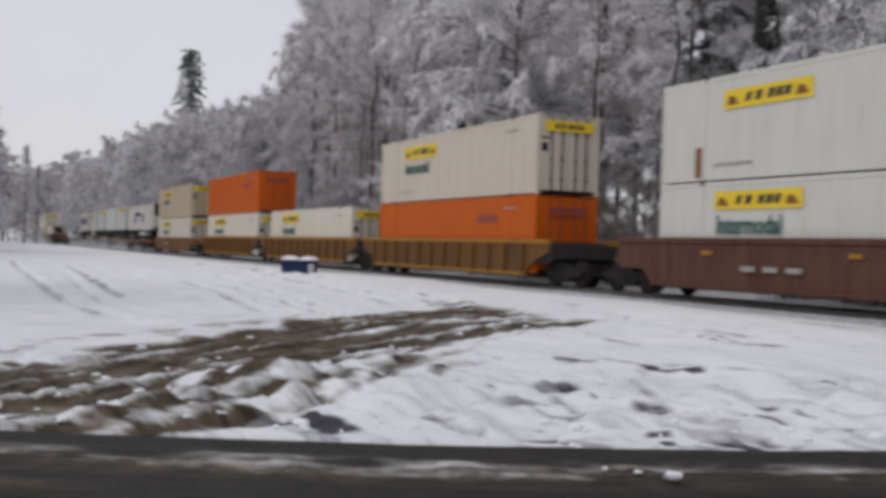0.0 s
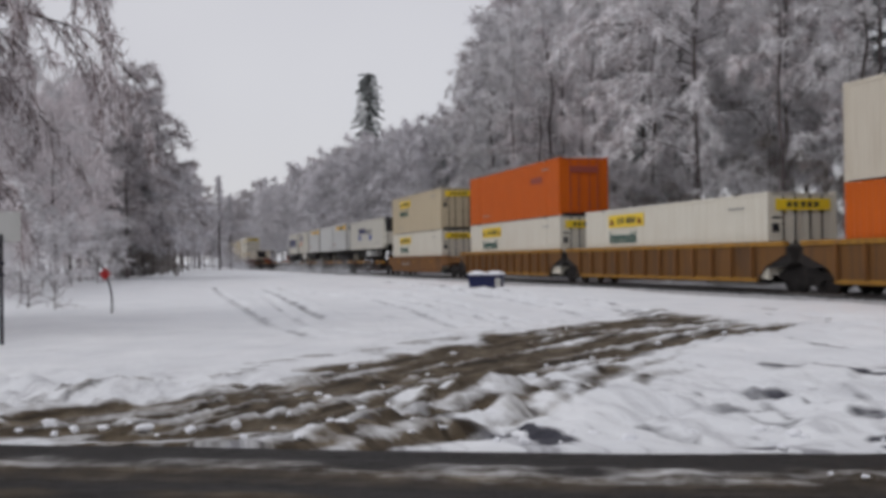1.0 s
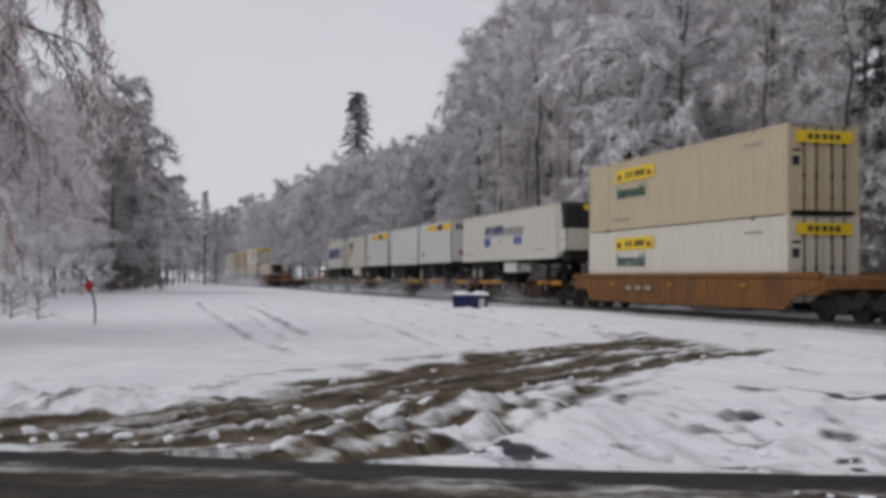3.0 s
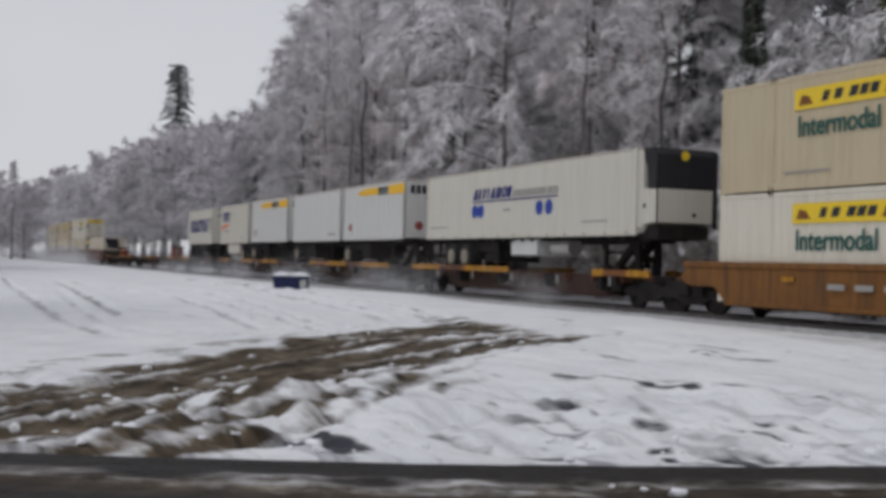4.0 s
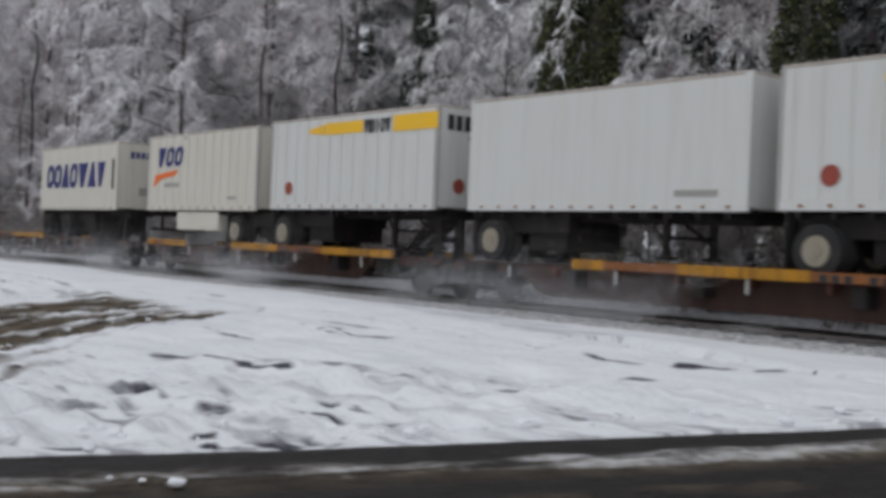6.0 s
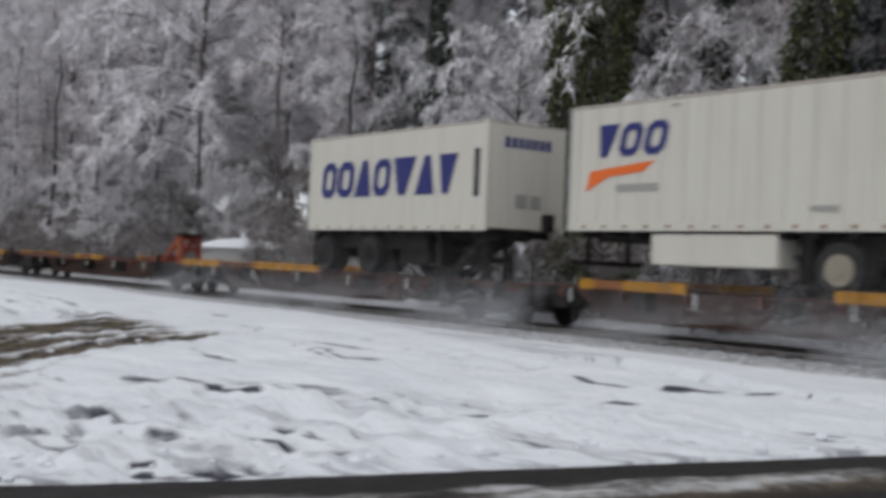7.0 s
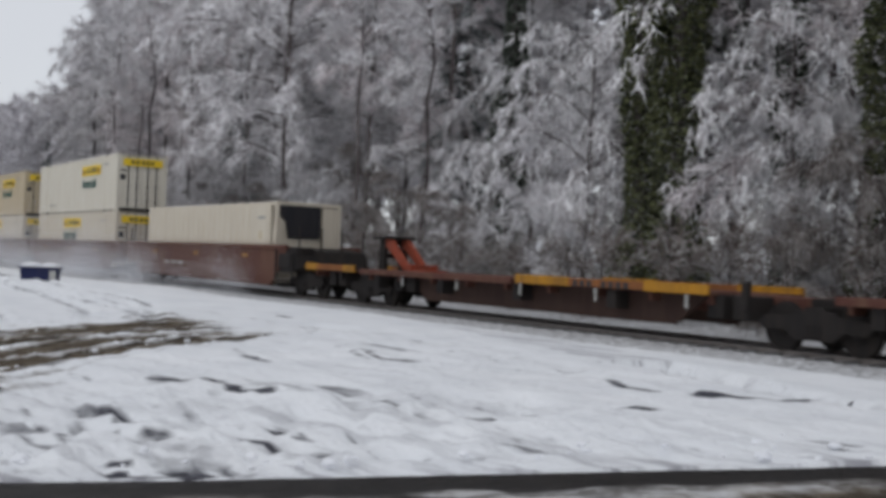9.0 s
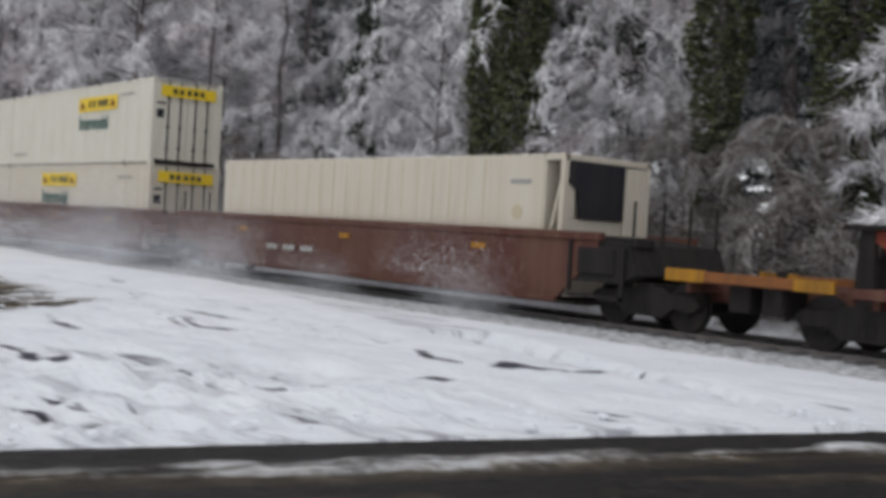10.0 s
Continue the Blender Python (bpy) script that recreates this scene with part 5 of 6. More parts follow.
def build_spray():
    """Powder snow whirled up beside the wheels: many small flakes."""
    rng = np.random.default_rng(12)
    n = 150000
    x = rng.uniform(-10, 10, n)
    y = rng.normal(-1.85, 0.42, n)
    z = np.abs(rng.gamma(1.5, 0.33, n)) - 0.05
    c = np.stack([x, y + 0.12 * z, z], -1)
    c = c[value_noise(x * 0.4, z * 0.8, 5) + 0.6 * value_noise(x * 1.3, z * 1.8, 6) > -0.35]
    n = len(c)
    size = rng.uniform(0.003, 0.008, n)[:, None, None]
    v = (c[:, None] + size * rng.normal(0, 0.8, (n, 3, 3))).reshape(-1, 3)
    f = np.arange(3 * n).reshape(-1, 3)
    me = soup("blown_snow", v, f, M_SNOW)
    for u in (-16, -31, -46, -58, -68, -137, -151, -166, -180, -194, -144, -158):
        ob = tagged(new("blown_snow", me), "powder snow whirling up beside the wheels", "blown snow", kind="stuff")
        TRAIN.append((ob, u))
    for u in (-131, -141):
        ob = tagged(new("blown_snow", me), "powder snow streaming off the empty flat cars", "blown snow", kind="stuff")
        ob.scale = (1.0, 1.3, 1.5)
        TRAIN.append((ob, u))
    for u in (-150, -172, -190):
        ob = tagged(new("blown_snow", me), "high cloud of powder snow trailing beside the train", "blown snow", kind="stuff")
        ob.scale = (1.2, 1.6, 2.4)
        TRAIN.append((ob, u))


def build_haze():
    """Fine still flakes that stand in for the haze between the track and the wood."""
    rng = np.random.default_rng(19)
    n = 46000
    x, y = rng.uniform(-10, 10, n), rng.uniform(-2.1, 2.1, n)
    z = 0.2 + rng.gamma(1.6, 2.4, n)
    c = np.stack([x, y, z], -1)[(z < 15) & (value_noise(x * 0.3, z * 0.25, 7) + 0.5 * value_noise(x * 0.9, z * 0.6, 8) > -0.3 - 0.4 * rng.uniform(0, 1, n))]
    size = rng.uniform(0.006, 0.016, len(c))[:, None, None]
    v = (c[:, None] + size * rng.normal(0, 0.8, (len(c), 3, 3))).reshape(-1, 3)
    me = soup("powder_snow", v, np.arange(3 * len(c)).reshape(-1, 3), M_SNOW)
    for k in range(8):
        ob = tagged(new("powder_snow", me), "fine snow flakes standing in for haze before the wood", "powder snow", kind="stuff")
        ob.matrix_world = pose(-8 - 18 * k, 26.3, 0)
    # stretched copies pale the distant trees as haze would
    for k in range(6):
        ob = tagged(new("powder_snow", me), "fine snow flakes standing in for haze along the far cutting", "powder snow", kind="stuff")
        ob.matrix_world = pose(-168 - 32 * k, 25.6, 0) @ Matrix.Diagonal((2.0, 1.2, 1.3, 1))


build_spray()
build_haze()


# ---- trees ----
def tubes(segments, sides=3):
    """Tapered limbs from rows of two ends and two radii."""
    seg = np.asarray(segments, float)
    p, q, r0, r1 = seg[:, :3], seg[:, 3:6], seg[:, 6], seg[:, 7]
    d = q - p
    d = d / np.maximum(np.linalg.norm(d, axis=1, keepdims=True), 1e-6)
    ref = np.where(np.abs(d[:, 2:]) > 0.9, (1.0, 0, 0), (0, 0, 1.0))
    a = np.cross(d, ref)
    a /= np.linalg.norm(a, axis=1, keepdims=True)
    b = np.cross(d, a)
    ang = np.arange(sides) * 2 * np.pi / sides
    ring = np.cos(ang)[None, :, None] * a[:, None] + np.sin(ang)[None, :, None] * b[:, None]
    v = np.concatenate([p[:, None] + ring * r0[:, None, None], q[:, None] + ring * r1[:, None, None]], 1).reshape(-1, 3)
    k = np.arange(sides)
    f = np.stack([k, (k + 1) % sides, (k + 1) % sides + sides, k + sides], -1)
    return v, (np.arange(len(seg))[:, None, None] * 2 * sides + f[None]).reshape(-1, 4)


def spikes(p, d, length, width, rng):
    """Thin three-sided twigs from p along d."""
    n = len(p)
    a = np.cross(d, rng.normal(size=(n, 3)))
    a /= np.maximum(np.linalg.norm(a, axis=1, keepdims=True), 1e-6)
    b = np.cross(d, a)
    w = width[:, None]
    v = np.stack([p + a * w, p - 0.5 * a * w + 0.87 * b * w, p - 0.5 * a * w - 0.87 * b * w, p + d * length[:, None]], 1).reshape(-1, 3)
    f = np.array([(0, 1, 3), (1, 2, 3), (2, 0, 3)])
    return v, (np.arange(n)[:, None, None] * 4 + f[None]).reshape(-1, 3)


def unit(v):
    return v / np.maximum(np.linalg.norm(v, axis=-1, keepdims=True), 1e-6)


def tree(name, label, height, spread, seed, twigs, rise=0.55, droop=0.25, first=0.18, limbs=34, twig_m=None, twig_len=0.55, twig_w=0.028, stem=0.17, sub=6, category="tree", lean=0.02):
    """A leafless tree: tapered stem, rising limbs, side branches and many rimed twigs."""
    rng = np.random.default_rng(seed)
    segs, tips = [], []
    n = 10
    top = 0.86
    bend = np.cumsum(rng.normal(0, lean, (n + 1, 2)), 0) * height * 0.12
    hs = np.linspace(0, 1, n + 1)
    axis = np.column_stack([bend[:, 0], bend[:, 1], hs * height * top])
    rad = stem * (1 - hs) ** 0.8 + 0.012
    rad[0] *= 1.35
    for k in range(n):
        segs.append((*axis[k], *axis[k + 1], rad[k], rad[k + 1]))
    for k in range(limbs):
        h = first + (0.97 - first) * (k + rng.uniform(0, 1)) / limbs
        base = np.array([np.interp(h, hs, axis[:, j]) for j in range(3)])
        turn = k * 2.4 + rng.uniform(-0.6, 0.6)
        up = (h - first) / (1 - first)
        full = spread * (0.62 + 0.5 * math.sin(math.pi * min(1, 0.1 + 0.8 * up))) * rng.uniform(0.6, 1.2) * (1.0 - 0.35 * up)
        d = np.array([math.cos(turn), math.sin(turn), rise * rng.uniform(0.7, 1.5) * (0.55 + 1.5 * up * up)])
        d /= np.linalg.norm(d)
        p, r = base, 0.34 * np.interp(h, hs, rad) + 0.012
        for j in range(4):
            d = unit(d + rng.normal(0, 0.14, 3) + np.array([0, 0, -droop * j * 0.33]))
            q = p + d * full / 4
            segs.append((*p, *q, r, r * 0.68))
            tips.append((p, q))
            for _ in range(sub // 2 if j else 1):
                t = rng.uniform(0.2, 1)
                s = unit(d + rng.normal(0, 0.65, 3) + np.array([0, 0, 0.1 - droop]))
                ln = full * rng.uniform(0.16, 0.34)
                m0 = p + (q - p) * t
                m1 = m0 + s * ln * 0.55
                m2 = m1 + unit(s + np.array([0, 0, -droop])) * ln * 0.45
                segs.append((*m0, *m1, r * 0.4, r * 0.28))
                segs.append((*m1, *m2, r * 0.28, r * 0.14))
                tips += [(m0, m1), (m1, m2), (m1, m2)]
            p, r = q, r * 0.68
    tips = np.array(tips)
    pick = rng.integers(0, len(tips), twigs)
    t = rng.uniform(0, 1.05, (twigs, 1))
    a, b = tips[pick, 0], tips[pick, 1]
    p = a + (b - a) * t + rng.normal(0, 0.05, (twigs, 3))
    d = unit(unit(b - a) * 0.9 + rng.normal(0, 0.62, (twigs, 3)) + np.array([0, 0, 0.12 - droop]))
    ln = rng.uniform(0.45, 1.35, twigs) * twig_len
    v, f = spikes(p, d, ln, rng.uniform(0.6, 1.5, twigs) * twig_w, rng)
    root = tagged(new(name), label, category, "trees of the wood")
    sv, sf = tubes(segs)
    trunk = new("trunk", soup("trunk", sv, sf, M_BARK))
    crown = new("crown", soup("crown", v, f, twig_m or M_TWIG))
    trunk.parent = crown.parent = root
    return root


def fir(name, label, height, spread, seed, sprays, needle_m, droop=0.5, first=0.08, stem=0.3, taper=0.8):
    """A conifer: straight stem with whorls of drooping, snow-laden boughs."""
    rng = np.random.default_rng(seed)
    segs = [(0, 0, height * k / 8, 0, 0, height * (k + 1) / 8, stem * (1 - k / 8) + 0.02, stem * (1 - (k + 1) / 8) + 0.015) for k in range(8)]
    tips = []
    n = int(height * 4)
    for k in range(n):
        h = first + (0.99 - first) * (k / n) ** 0.95
        turn = k * 2.4 + rng.uniform(-0.5, 0.5)
        full = spread * (1.03 - h) ** taper * rng.uniform(0.7, 1.15)
        d = np.array([math.cos(turn), math.sin(turn), 0.15])
        p = np.array([0, 0, h * height])
        for j in range(3):
            d = unit(d + np.array([0, 0, -droop * (0.25 + 0.35 * j)]) + rng.normal(0, 0.07, 3))
            q = p + d * full / 3
            segs.append((*p, *q, 0.035 - 0.01 * j, 0.025 - 0.008 * j))
            tips.append((p, q))
            p = q
    tips = np.array(tips)
    pick = rng.integers(0, len(tips), sprays)
    a, b = tips[pick, 0], tips[pick, 1]
    p = a + (b - a) * rng.uniform(0, 1.05, (sprays, 1)) + rng.normal(0, 0.05, (sprays, 3))
    side = np.cross(unit(b - a), (0, 0, 1.0)) * rng.choice([-1, 1], (sprays, 1))
    d = unit(unit(b - a) * 0.7 + side * 0.7 + rng.normal(0, 0.3, (sprays, 3)) + np.array([0, 0, -0.45]))
    v, f = spikes(p, d, rng.uniform(0.25, 0.7, sprays), rng.uniform(0.022, 0.065, sprays), rng)
    root = tagged(new(name), label, "tree", "trees of the wood")
    sv, sf = tubes(segs)
    trunk = new("trunk", soup("trunk", sv, sf, M_BARK))
    crown = new("crown", soup("crown", v, f, needle_m))
    trunk.parent = crown.parent = root
    return root


def ivy_trunk(name, label, height, seed, leaf_m=None):
    """A dead stem wrapped thickly in ivy."""
    rng = np.random.default_rng(seed)
    root = tagged(new(name), label, "tree", "trees of the wood")
    segs = [(0.1 * math.sin(k), 0, height * k / 8, 0.1 * math.sin(k + 1), 0, height * (k + 1) / 8, 0.3 - 0.025 * k, 0.275 - 0.025 * k) for k in range(8)]
    n = 5200
    h = rng.uniform(0.02, 1.0, n)
    turn = rng.uniform(0, 2 * np.pi, n)
    bulge = (0.45 + 0.42 * value_noise(h * 9, turn * 0.7, seed)) * (1.15 - 0.55 * h)
    r = 0.2 + bulge * np.sqrt(rng.uniform(0.2, 1, n))
    p = np.column_stack([0.1 * np.sin(h * 8) + r * np.cos(turn), r * np.sin(turn), h * height])
    d = unit(np.column_stack([np.cos(turn), np.sin(turn), rng.uniform(-1.2, 0.2, n)]) + rng.normal(0, 0.4, (n, 3)))
    v, f = spikes(p, d, rng.uniform(0.1, 0.26, n), rng.uniform(0.04, 0.1, n), rng)
    sv, sf = tubes(segs)
    trunk, leaves = new("trunk", soup("trunk", sv, sf, M_BARK)), new("ivy_leaves", soup("ivy_leaves", v, f, leaf_m or M_IVY))
    trunk.parent = leaves.parent = root
    return root


def rise_of(x, y):
    """The height of the wooded bank."""
    b = min(max((y - 26.6) / 8, 0), 1)
    return b * b * (3 - 2 * b) * 1.25 + max(y - 40, 0) * 0.04 + (0.05 if y > 26.6 else -0.05)


def build_wood():
    grey = "tall leafless deciduous tree white with hoar frost"
    kinds = [
        tree("frosted_tree", grey, 25, 4.6, 1, 17000, rise=0.8, limbs=38, sub=8, twig_len=0.55, twig_w=0.019),
        tree("frosted_tree", grey + ", slender and upright", 27, 3.6, 2, 15000, rise=1.1, droop=0.12, first=0.30, limbs=38, sub=8, twig_len=0.55, twig_w=0.019),
        tree("frosted_tree", "leafless tree with reddish frosted twigs", 22, 4.8, 3, 16000, rise=0.7, droop=0.3, limbs=34, sub=8, twig_m=M_TWIG_PINK, twig_len=0.55, twig_w=0.018),
        tree("frosted_tree", grey + ", broad and drooping", 19, 5.4, 4, 17000, rise=0.5, droop=0.4, limbs=34, sub=8, twig_len=0.55, twig_w=0.019),
    ]
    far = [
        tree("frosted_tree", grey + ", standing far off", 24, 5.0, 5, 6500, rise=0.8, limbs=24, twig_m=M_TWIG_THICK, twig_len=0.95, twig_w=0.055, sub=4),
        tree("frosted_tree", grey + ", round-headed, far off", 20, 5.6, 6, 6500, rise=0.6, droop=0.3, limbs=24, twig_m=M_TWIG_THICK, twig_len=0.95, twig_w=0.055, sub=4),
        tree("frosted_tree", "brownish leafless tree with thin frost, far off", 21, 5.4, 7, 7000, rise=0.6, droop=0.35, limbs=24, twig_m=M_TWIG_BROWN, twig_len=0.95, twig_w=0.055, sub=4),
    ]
    bushes = [
        tree("frosted_bush", "dense low thicket of frosted twigs beside the track", 6.5, 3.0, 11, 5200, rise=0.9, droop=0.25, first=0.03, limbs=16, stem=0.05, twig_len=0.5, twig_w=0.015, category="bush", sub=4),
        tree("frosted_bush", "arching frosted shrub beside the track", 4.8, 3.4, 12, 5000, rise=0.7, droop=0.6, first=0.03, limbs=16, stem=0.045, twig_len=0.5, twig_w=0.015, category="bush", sub=4, twig_m=M_SCRUB),
        tree("frosted_bush", "low scrub with thin frost beside the track", 2.2, 1.7, 13, 800, rise=0.9, droop=0.3, first=0.03, limbs=12, stem=0.03, twig_len=0.42, twig_w=0.016, category="bush", sub=2, twig_m=M_SCRUB),
    ]
    rng = np.random.default_rng(33)
    first = set()

    clear = [(-28.0, 5.0), (-37.4, 2.2), (-16.0, 3.2), (-68, 2.0), (-118, 2.5)]

    HIGH = {id(k): h for k, h in zip(kinds + far, (25, 27, 22, 19, 24, 20, 21))}

    def crown(x, y):
        """How high the wood stands: a tall stand by the crossing, lower beyond it, the rows behind rising evenly."""
        edge = x * 31.0 / y
        top = np.interp(edge, (-400, -330, -220, -165, -135, -116, -105, -102, -60, 10), (25, 23.5, 23, 22, 20.6, 19, 19.4, 27, 30, 30))
        return (top - 1.4) * y / 31.0 + 1.4 - rise_of(x, y)

    def wooded(kind, x, y, share):
        put(kind, x, y, min(share * crown(x, y) / HIGH[id(kind)], 1.75))

    def put(kind, x, y, scale, z=None):
        if 27.5 < y < 33.5 and any(abs(x - c) < w for c, w in clear):
            return
        m = pose(x, y, rise_of(x, y) if z is None else z, 0, 0, rng.uniform(0, 360))
        if id(kind) in first:
            ob = copy_thing(kind, m)
            ob.scale = (scale,) * 3
        else:
            first.add(id(kind))
            kind.matrix_basis = m @ Matrix.Scale(scale, 4)

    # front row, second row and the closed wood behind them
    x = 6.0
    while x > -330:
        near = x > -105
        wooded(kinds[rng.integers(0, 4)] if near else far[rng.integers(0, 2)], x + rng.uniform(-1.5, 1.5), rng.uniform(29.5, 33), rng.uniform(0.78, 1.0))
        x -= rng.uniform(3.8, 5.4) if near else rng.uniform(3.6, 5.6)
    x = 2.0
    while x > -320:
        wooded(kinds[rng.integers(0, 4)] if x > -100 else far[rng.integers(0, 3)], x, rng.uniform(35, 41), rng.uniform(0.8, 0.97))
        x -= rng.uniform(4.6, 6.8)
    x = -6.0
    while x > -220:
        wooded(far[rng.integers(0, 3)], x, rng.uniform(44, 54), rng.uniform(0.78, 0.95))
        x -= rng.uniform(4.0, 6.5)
    x = 4.0
    while x > -120:
        put(bushes[rng.integers(0, 2)], x, rng.uniform(26.4, 30), rng.uniform(0.7, 1.15))
        x -= rng.uniform(2.6, 4.2)
    x = 3.0
    while x > -95:
        put(bushes[rng.integers(0, 2)], x, rng.uniform(31, 37), rng.uniform(1.0, 1.5))
        x -= rng.uniform(2.8, 4.6)
    x = 3.0
    while x > -95:
        put(bushes[2], x, rng.uniform(25.0, 26.6), rng.uniform(0.8, 1.4))
        x -= rng.uniform(1.8, 3.0)
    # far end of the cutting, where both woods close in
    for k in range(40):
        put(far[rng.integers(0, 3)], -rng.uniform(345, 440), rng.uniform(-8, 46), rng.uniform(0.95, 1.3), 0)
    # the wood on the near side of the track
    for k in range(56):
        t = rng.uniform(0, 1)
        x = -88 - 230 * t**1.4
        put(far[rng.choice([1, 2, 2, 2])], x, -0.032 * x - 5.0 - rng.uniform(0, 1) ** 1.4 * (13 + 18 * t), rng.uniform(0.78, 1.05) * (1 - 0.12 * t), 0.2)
    for x, y, s in ((-66, -7.5, 0.62), (-70, -10.5, 0.75), (-74, -5.8, 0.6), (-80, -9.5, 0.8), (-84, -5.5, 0.72), (-62, -12, 0.8), (-50, -8.6, 0.5), (-56, -9.4, 0.62), (-78, -7.4, 0.8), (-92, -5.2, 0.85), (-101, -4.6, 0.8)):
        put(kinds[rng.integers(2, 4)], x, y, s, 0.1)
    for x, y, s in ((-43, -4.6, 0.5), (-47, -6.0, 0.75), (-52, -7.5, 0.95), (-57, -6.4, 0.8), (-64, -5.6, 0.7), (-72, -4.6, 0.7), (-84, -3.6, 0.8), (-97, -3.2, 0.9), (-112, -2.2, 0.9), (-60, -9, 1.1)):
        put(bushes[0], x, y, s, 0.05)
    for k in range(16):
        x = -105 - 10 * k
        put(bushes[1], x, -0.032 * x - 4.0 - rng.uniform(0, 2.5), rng.uniform(0.8, 1.3), 0.05)
    # dark conifers among the frost
    big = fir("fir_tree", "large old fir with dark mossy boughs hung with snow", 26, 4.8, 51, 30000, M_MOSS, droop=0.9, first=0.32, stem=0.7)
    big.matrix_basis = pose(-28.2, 31.0, 0.5)
    mossy = ivy_trunk("ivy_tree", "thick old trunk furred with green moss and ivy", 16, 62, M_LEAFY_MOSS)
    mossy.matrix_basis = pose(-26.8, 27.6, 0.15) @ Matrix.Diagonal((1.15, 1.15, 0.95, 1))
    for x, y, w, h in ((-25.3, 27.8, 1.3, 1.0), (-17.5, 27.8, 1.1, 0.8), (-13.4, 27.6, 1.3, 0.85)):
        copy_thing(mossy, pose(x, y, 0.15, 0, 0, 90 * w)).scale = (w, w, h)
    # slender bare stems along the edge of the wood
    pole = tree("frosted_tree", "slender alder with a bare dark stem and frosted top", 24, 2.6, 21, 3200, rise=1.0, droop=0.1, first=0.58, limbs=16, stem=0.15, twig_len=0.5, twig_w=0.019, sub=6, lean=0.05)
    pole.matrix_basis = pose(-94.6, 28.4, 0.2)
    for x, y, s, turn in ((-90.5, 28.9, 0.9, 40), (-86, 28.2, 1.0, 100), (-81.5, 28.7, 0.85, 160), (-78.6, 28.0, 1.05, 220), (-75.0, 28.8, 0.9, 280), (-71.5, 28.3, 1.0, 340), (-62, 28.6, 0.9, 20), (-55, 28.2, 0.95, 80), (-48, 28.9, 0.9, 140), (-41.5, 28.4, 0.8, 200)):
        copy_thing(pole, pose(x, y, 0.2, 0, 0, turn)).scale = (s,) * 3
    # bare boughs arch out over the mossy trunks
    arch = tree("frosted_tree", "small leafless tree with long arching frosted boughs", 11, 4.6, 15, 3600, rise=0.8, droop=0.75, first=0.3, limbs=22, stem=0.12, twig_len=0.42, twig_w=0.02, sub=6)
    arch.matrix_basis = pose(-31.0, 28.9, 0.3)
    for x, y, s, turn in ((-26.0, 29.2, 1.1, 70), (-21.5, 28.6, 0.9, 200), (-34.5, 29.0, 0.9, 300)):
        copy_thing(arch, pose(x, y, 0.3, 0, 0, turn)).scale = (s,) * 3
    slim = fir("fir_tree", "dark green fir with snowy boughs", 23, 3.4, 52, 11000, M_NEEDLE, droop=0.6, first=0.1, stem=0.34)
    slim.matrix_basis = pose(-17.0, 30.2, 0.5)
    for x, y, s in ((-13.6, 30.3, 0.85), (-8.6, 28.6, 0.9), (-22.0, 34, 0.95), (-68, 30.6, 0.62), (-46, 33.5, 1.0), (-118, 30.5, 0.5), (-33, 34.5, 0.9), (-20, 40, 1.2)):
        ob = copy_thing(slim, pose(x, y, rise_of(x, y), 0, 0, rng.uniform(0, 360)))
        ob.scale = (s,) * 3
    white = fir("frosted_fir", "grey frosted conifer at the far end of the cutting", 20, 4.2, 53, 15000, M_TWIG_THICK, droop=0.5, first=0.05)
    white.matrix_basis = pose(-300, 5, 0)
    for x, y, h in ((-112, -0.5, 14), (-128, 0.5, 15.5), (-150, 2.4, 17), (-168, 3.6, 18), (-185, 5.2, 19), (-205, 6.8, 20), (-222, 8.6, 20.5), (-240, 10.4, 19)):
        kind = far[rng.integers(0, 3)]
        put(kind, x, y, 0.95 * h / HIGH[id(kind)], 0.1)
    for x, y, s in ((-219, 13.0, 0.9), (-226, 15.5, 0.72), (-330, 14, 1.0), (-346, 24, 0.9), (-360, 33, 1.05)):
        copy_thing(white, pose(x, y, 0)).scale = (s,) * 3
    tall = fir("fir_tree", "very tall dark conifer standing over the frosted wood", 38.6, 4.9, 54, 30000, M_NEEDLE, droop=0.35, first=0.45, stem=0.5, taper=0.30)
    tall.matrix_basis = pose(-231, 44, rise_of(-231, 44))
    ivy = ivy_trunk("ivy_tree", "bare stem wrapped in dark ivy, frost on its leaves", 17, 61)
    ivy.matrix_basis = pose(-37.6, 30.2, 0.5)
    for x, y, s in ((-24.0, 31.5, 0.8), (-64, 31.5, 0.7)):
        ob = copy_thing(ivy, pose(x, y, rise_of(x, y), 0, 0, rng.uniform(0, 360)))
        ob.scale = (s,) * 3


build_wood()


def near_tree():
    """The big tree at the roadside, whose boughs hang into view."""
    t = tree("weeping_tree", "roadside tree with drooping frosted brown branches", 14, 6.6, 77, 26000, rise=0.75, droop=0.85, first=0.22, limbs=34, twig_m=M_TWIG_WEEPING, twig_len=0.4, twig_w=0.019, stem=0.24, sub=8)
    t.matrix_basis = pose(-25.5, -6.2, 0.1, 0, 0, 40)
    copy_thing(t, pose(-29.0, -7.4, 0.1, 0, 0, 160))


near_tree()


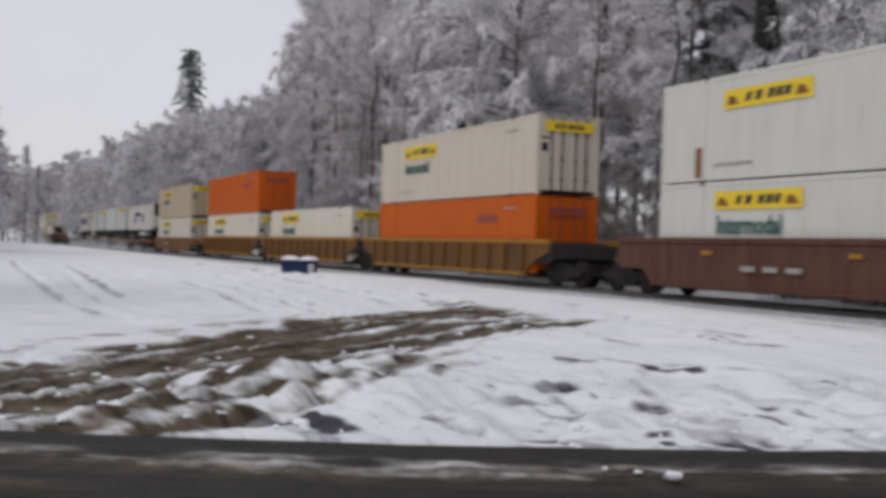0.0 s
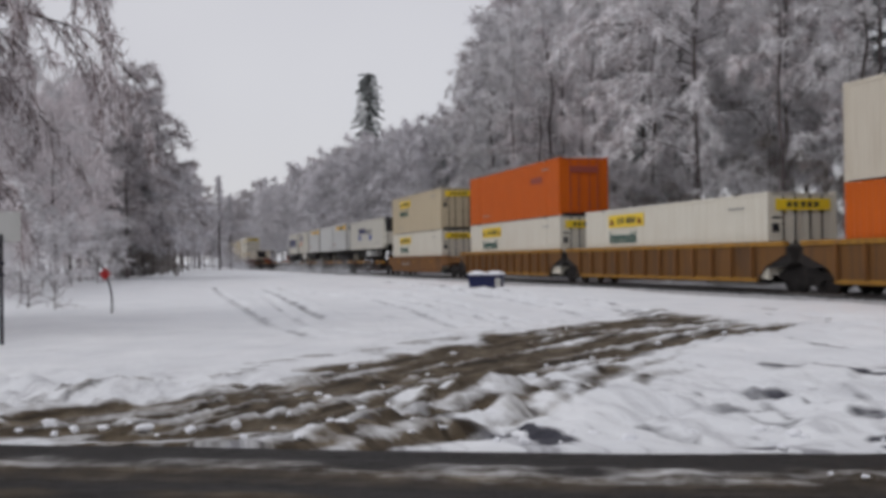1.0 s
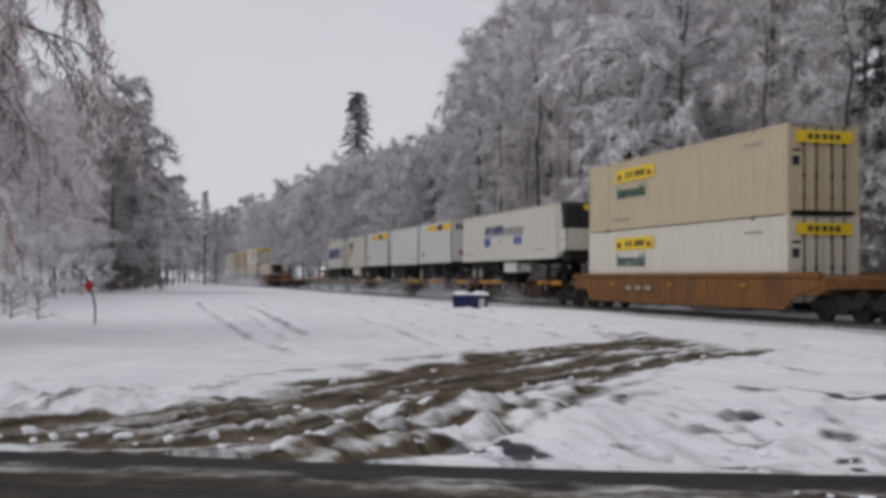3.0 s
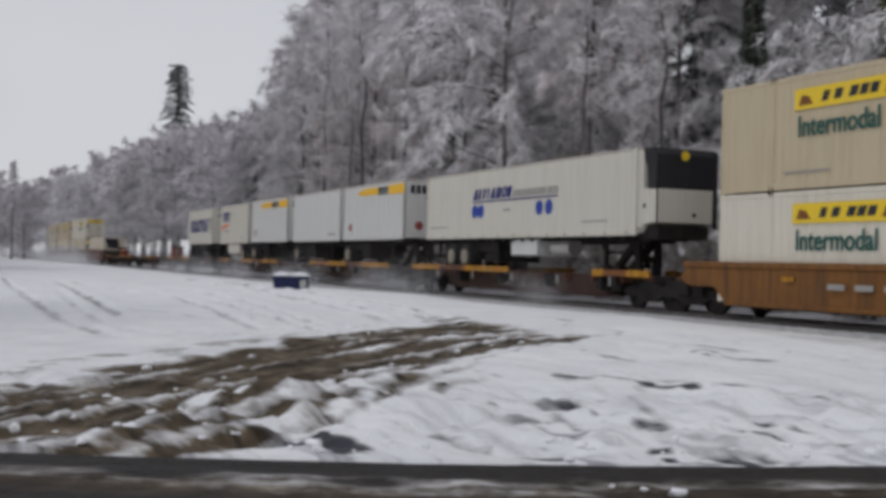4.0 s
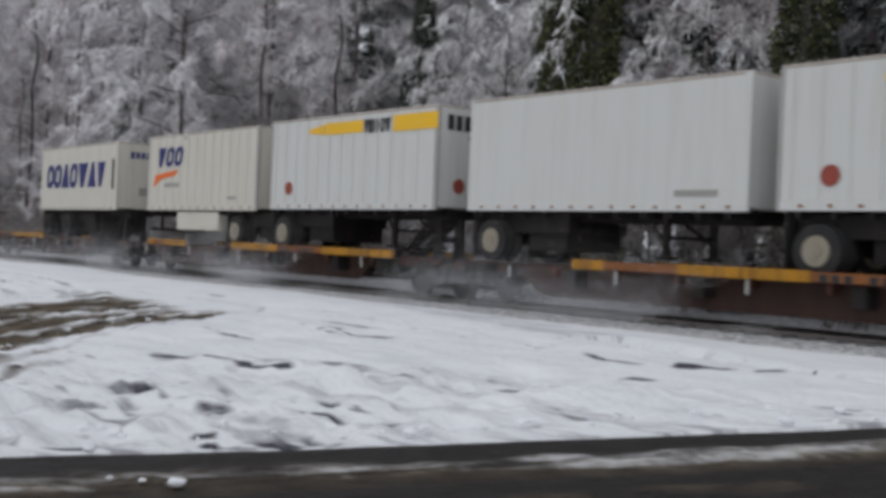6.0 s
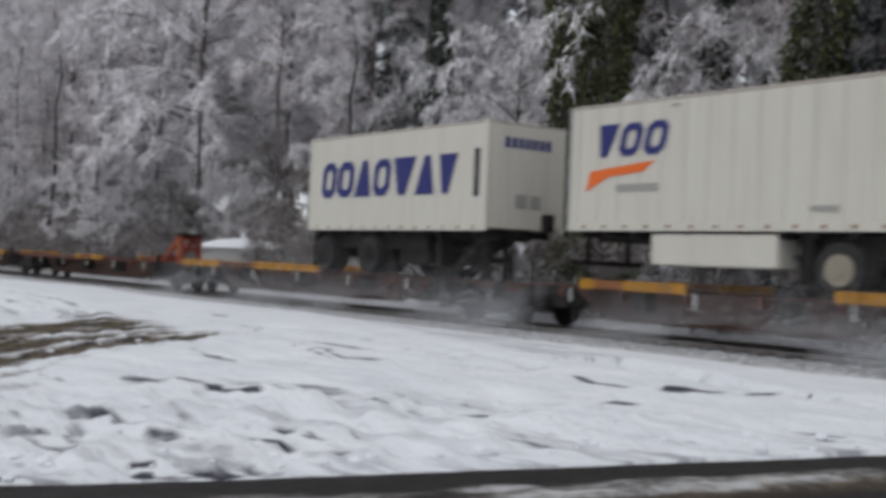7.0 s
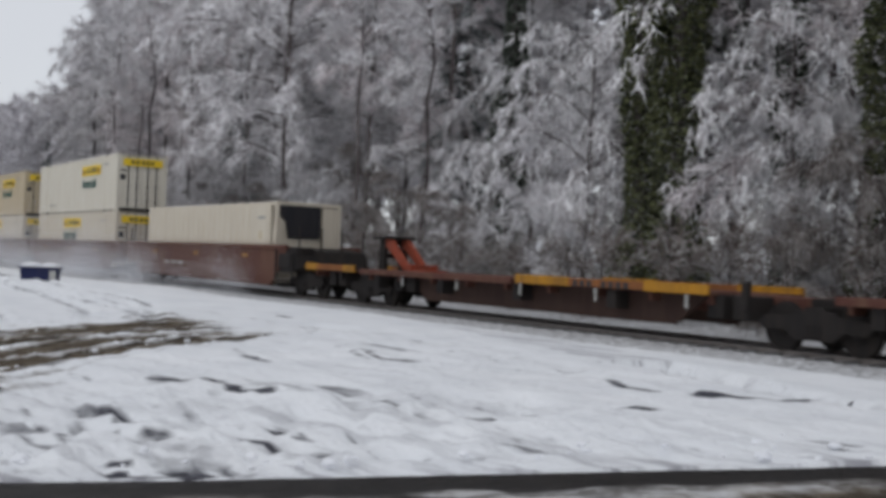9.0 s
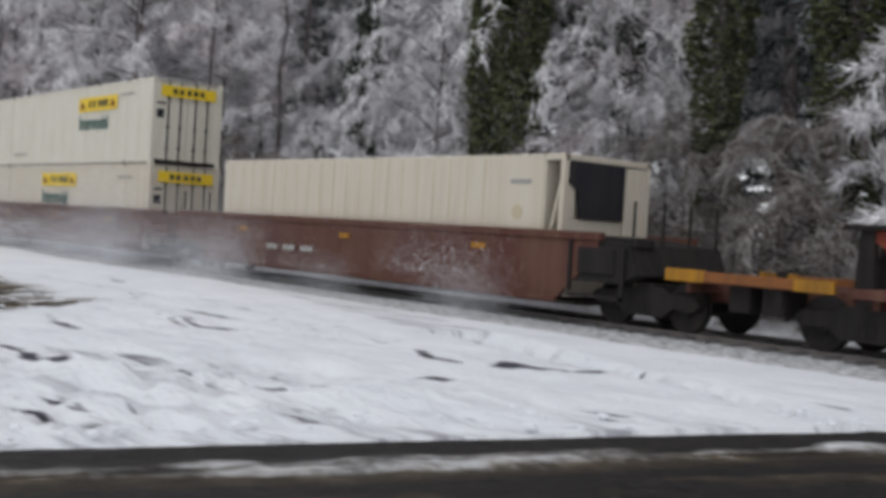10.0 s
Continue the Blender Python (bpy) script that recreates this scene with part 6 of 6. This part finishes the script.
# ---- small things by the turn-off ----
def build_tub():
    tub = tagged(new("blue_tub"), "navy blue plastic tub capped with snow, standing in the open", "tub")
    bm = bmesh.new()
    prism(bm, [(-0.68, 0.0), (0.68, 0.0), (0.74, 0.55), (-0.74, 0.55)], -0.42, 0.42)
    bmesh.ops.bevel(bm, geom=bm.edges[:], offset=0.06, segments=2, affect="EDGES")
    part("body", bm, M_BLUE_TUB, tub)
    part("rim", boxes((-0.78, 0.78, -0.47, 0.47, 0.52, 0.60), bevel=0.02), M_BLUE_TUB, tub)
    part("panel", boxes((0.42, 0.66, -0.455, -0.41, 0.06, 0.46), bevel=0.015), M_SIGN_BACK, tub, "pale end panel")
    for x in (-0.38, 0.38):
        bm = bmesh.new()
        bmesh.ops.create_icosphere(bm, subdivisions=3, radius=1)
        for v in bm.verts:
            v.co *= 1 + 0.12 * noise.noise(v.co * 2.2)
            v.co = Vector((v.co.x * 0.41, v.co.y * 0.46, max(v.co.z, -0.15) * 0.16))
        cap = part("snow_cap", bm, M_SNOW, tub, "rounded cap of snow")
        cap.location = (x, 0, 0.61)
    tub.matrix_basis = pose(-46.6, 13.65, 0.10, 0, 0, 66)


def build_post():
    sign = tagged(new("sign_post"), "thin black post with the pale back of a small sign", "sign post")
    part("post", boxes((-0.035, 0.035, -0.03, 0.03, -0.2, 1.95), bevel=0.008), M_POST, sign)
    part("bracket", boxes((-0.07, 0.07, -0.05, 0.05, 1.42, 1.48), (-0.07, 0.07, -0.05, 0.05, 1.24, 1.29), bevel=0.008), M_POST, sign)
    part("plate", boxes((-0.04, -0.025, -0.32, 0.32, 1.82, 2.34), bevel=0.004), M_SIGN_BACK, sign, "pale square sign back")
    sign.matrix_basis = pose(-20.9, -2.72, -0.05, 0, 0, 4)


def build_marker():
    mark = tagged(new("marker_stake"), "bent dark stake with a red reflector in the snow", "marker stake")
    bm = bmesh.new()
    pts = [(0, 0, -0.2), (0.0, 0.02, 0.45), (0.0, -0.04, 0.8), (0, -0.16, 1.12), (0, -0.20, 1.28)]
    for p, q in zip(pts, pts[1:]):
        bar(bm, p, q, 0.024, 8)
    part("stake", bm, M_POST, mark)
    bm = bmesh.new()
    prism(bm, [(0.0, 0.92), (0.15, 1.1), (0.0, 1.28), (-0.15, 1.1)], -0.012, 0.012)
    refl = part("reflector", bm, M_FLAG, mark, "red diamond reflector")
    refl.matrix_basis = pose(0.03, -0.16, 0.0, 0, 0, 80)
    mark.matrix_basis = pose(-32.2, -1.22, 0.0)
    twig = tree("bare_shrub", "low bare shrub twigs poking out of the snow", 1.1, 1.0, 91, 160, rise=0.5, droop=0.3, first=0.05, limbs=9, stem=0.02, twig_len=0.3, twig_w=0.008, sub=2, category="shrub")
    twig.matrix_basis = pose(-36.5, -3.0, -0.05)
    o = copy_thing(twig, pose(-38.2, -3.9, -0.05, 0, 0, 100))


def build_tank():
    """A round tank behind the track, its lid white with snow."""
    tank = tagged(new("round_tank"), "low round grey tank with a domed snow-white lid", "tank")
    bm = bmesh.new()
    disc(bm, 0, 0, 1.0, 2.55, 2.0, 40, "z")
    part("wall", bm, M_SIGN_BACK, tank)
    rows, bm = [], bmesh.new()
    prof = [(2.85, 1.98), (2.85, 2.06), (2.3, 2.24), (1.5, 2.38), (0.7, 2.45), (0.05, 2.47)]
    for r, z in prof:
        rows.append([bm.verts.new((r * math.cos(k * math.tau / 40), r * math.sin(k * math.tau / 40), z)) for k in range(40)])
    for a, b in zip(rows, rows[1:]):
        for k in range(40):
            bm.faces.new((a[k], a[(k + 1) % 40], b[(k + 1) % 40], b[k]))
    bm.faces.new(rows[0][::-1])
    bm.faces.new(rows[-1])
    part("lid", bm, M_SNOW, tank, "domed lid under smooth snow")
    bm = bmesh.new()
    disc(bm, 0, 0, 2.62, 0.14, 0.34, 12, "z")
    disc(bm, 0, 0, 2.84, 0.3, 0.12, 12, "z")
    part("vent_cap", bm, M_SNOW, tank)
    tank.matrix_basis = pose(-46.2, 26.0, -0.15) @ Matrix.Diagonal((0.72, 0.72, 1, 1))


def build_lumps():
    """Broken lumps of crusted snow along the ruts and on the road."""
    rng = np.random.default_rng(5)
    bm0 = bmesh.new()
    bmesh.ops.create_icosphere(bm0, subdivisions=2, radius=1)
    base = np.array([v.co[:] for v in bm0.verts])
    tri = np.array([[v.index for v in f.verts] for f in bm0.faces])
    bm0.free()
    vs, fs, count = [], [], 0
    spots = []
    for line, spread, n in ((MUD_NEAR[6:] - (0.5, 0), 0.75, 45), (MUD_FAR[6:], 0.4, 25), (EDGE[(EDGE[:, 1] > -6) & (EDGE[:, 1] < 15)] - (0.6, 0), 0.4, 90)):
        k = rng.integers(0, len(line) - 1, n)
        t = rng.uniform(0, 1, (n, 1))
        spots.append(line[k] + (line[k + 1] - line[k]) * t + rng.normal(0, spread, (n, 2)))
    spots.append(np.array([(-6.0, 3.95), (-5.85, 4.1), (-6.15, 3.8)]))
    for x, y in np.vstack(spots):
        if x > np.interp(y, EDGE[:, 1], EDGE[:, 0]) - 0.12 and not 3.7 < y < 4.2:
            continue
        s = min(0.36 * rng.gamma(2.0, 0.028) + 0.010, 0.045)
        v = base * (1 + 0.35 * fractal(base[:, 0] * 1.7 + x * 9, base[:, 1] * 1.7 + base[:, 2] + y * 9, 2, 3)[:, None])
        v = v * np.array([s * rng.uniform(0.9, 1.6), s * rng.uniform(0.9, 1.6), s * rng.uniform(0.55, 0.9)]) + (x, y, 0.0)
        vs.append(v)
        fs.append(tri + count)
        count += len(base)
    me = soup("snow_lumps", np.vstack(vs), np.vstack(fs), M_SNOW)
    tagged(new("snow_lumps", me), "broken lumps of crusted snow beside the ruts", "snow lumps", kind="stuff")


build_tub()
build_post()
build_marker()
build_tank()
build_lumps()


# ---- movement: the whole train runs along the track ----
def motions():
    for ob, u in TRAIN:
        walk(ob, [(t, pose(u + s, TRACK_Y, RAIL_Z)) for t, s in ADVANCE])


motions()
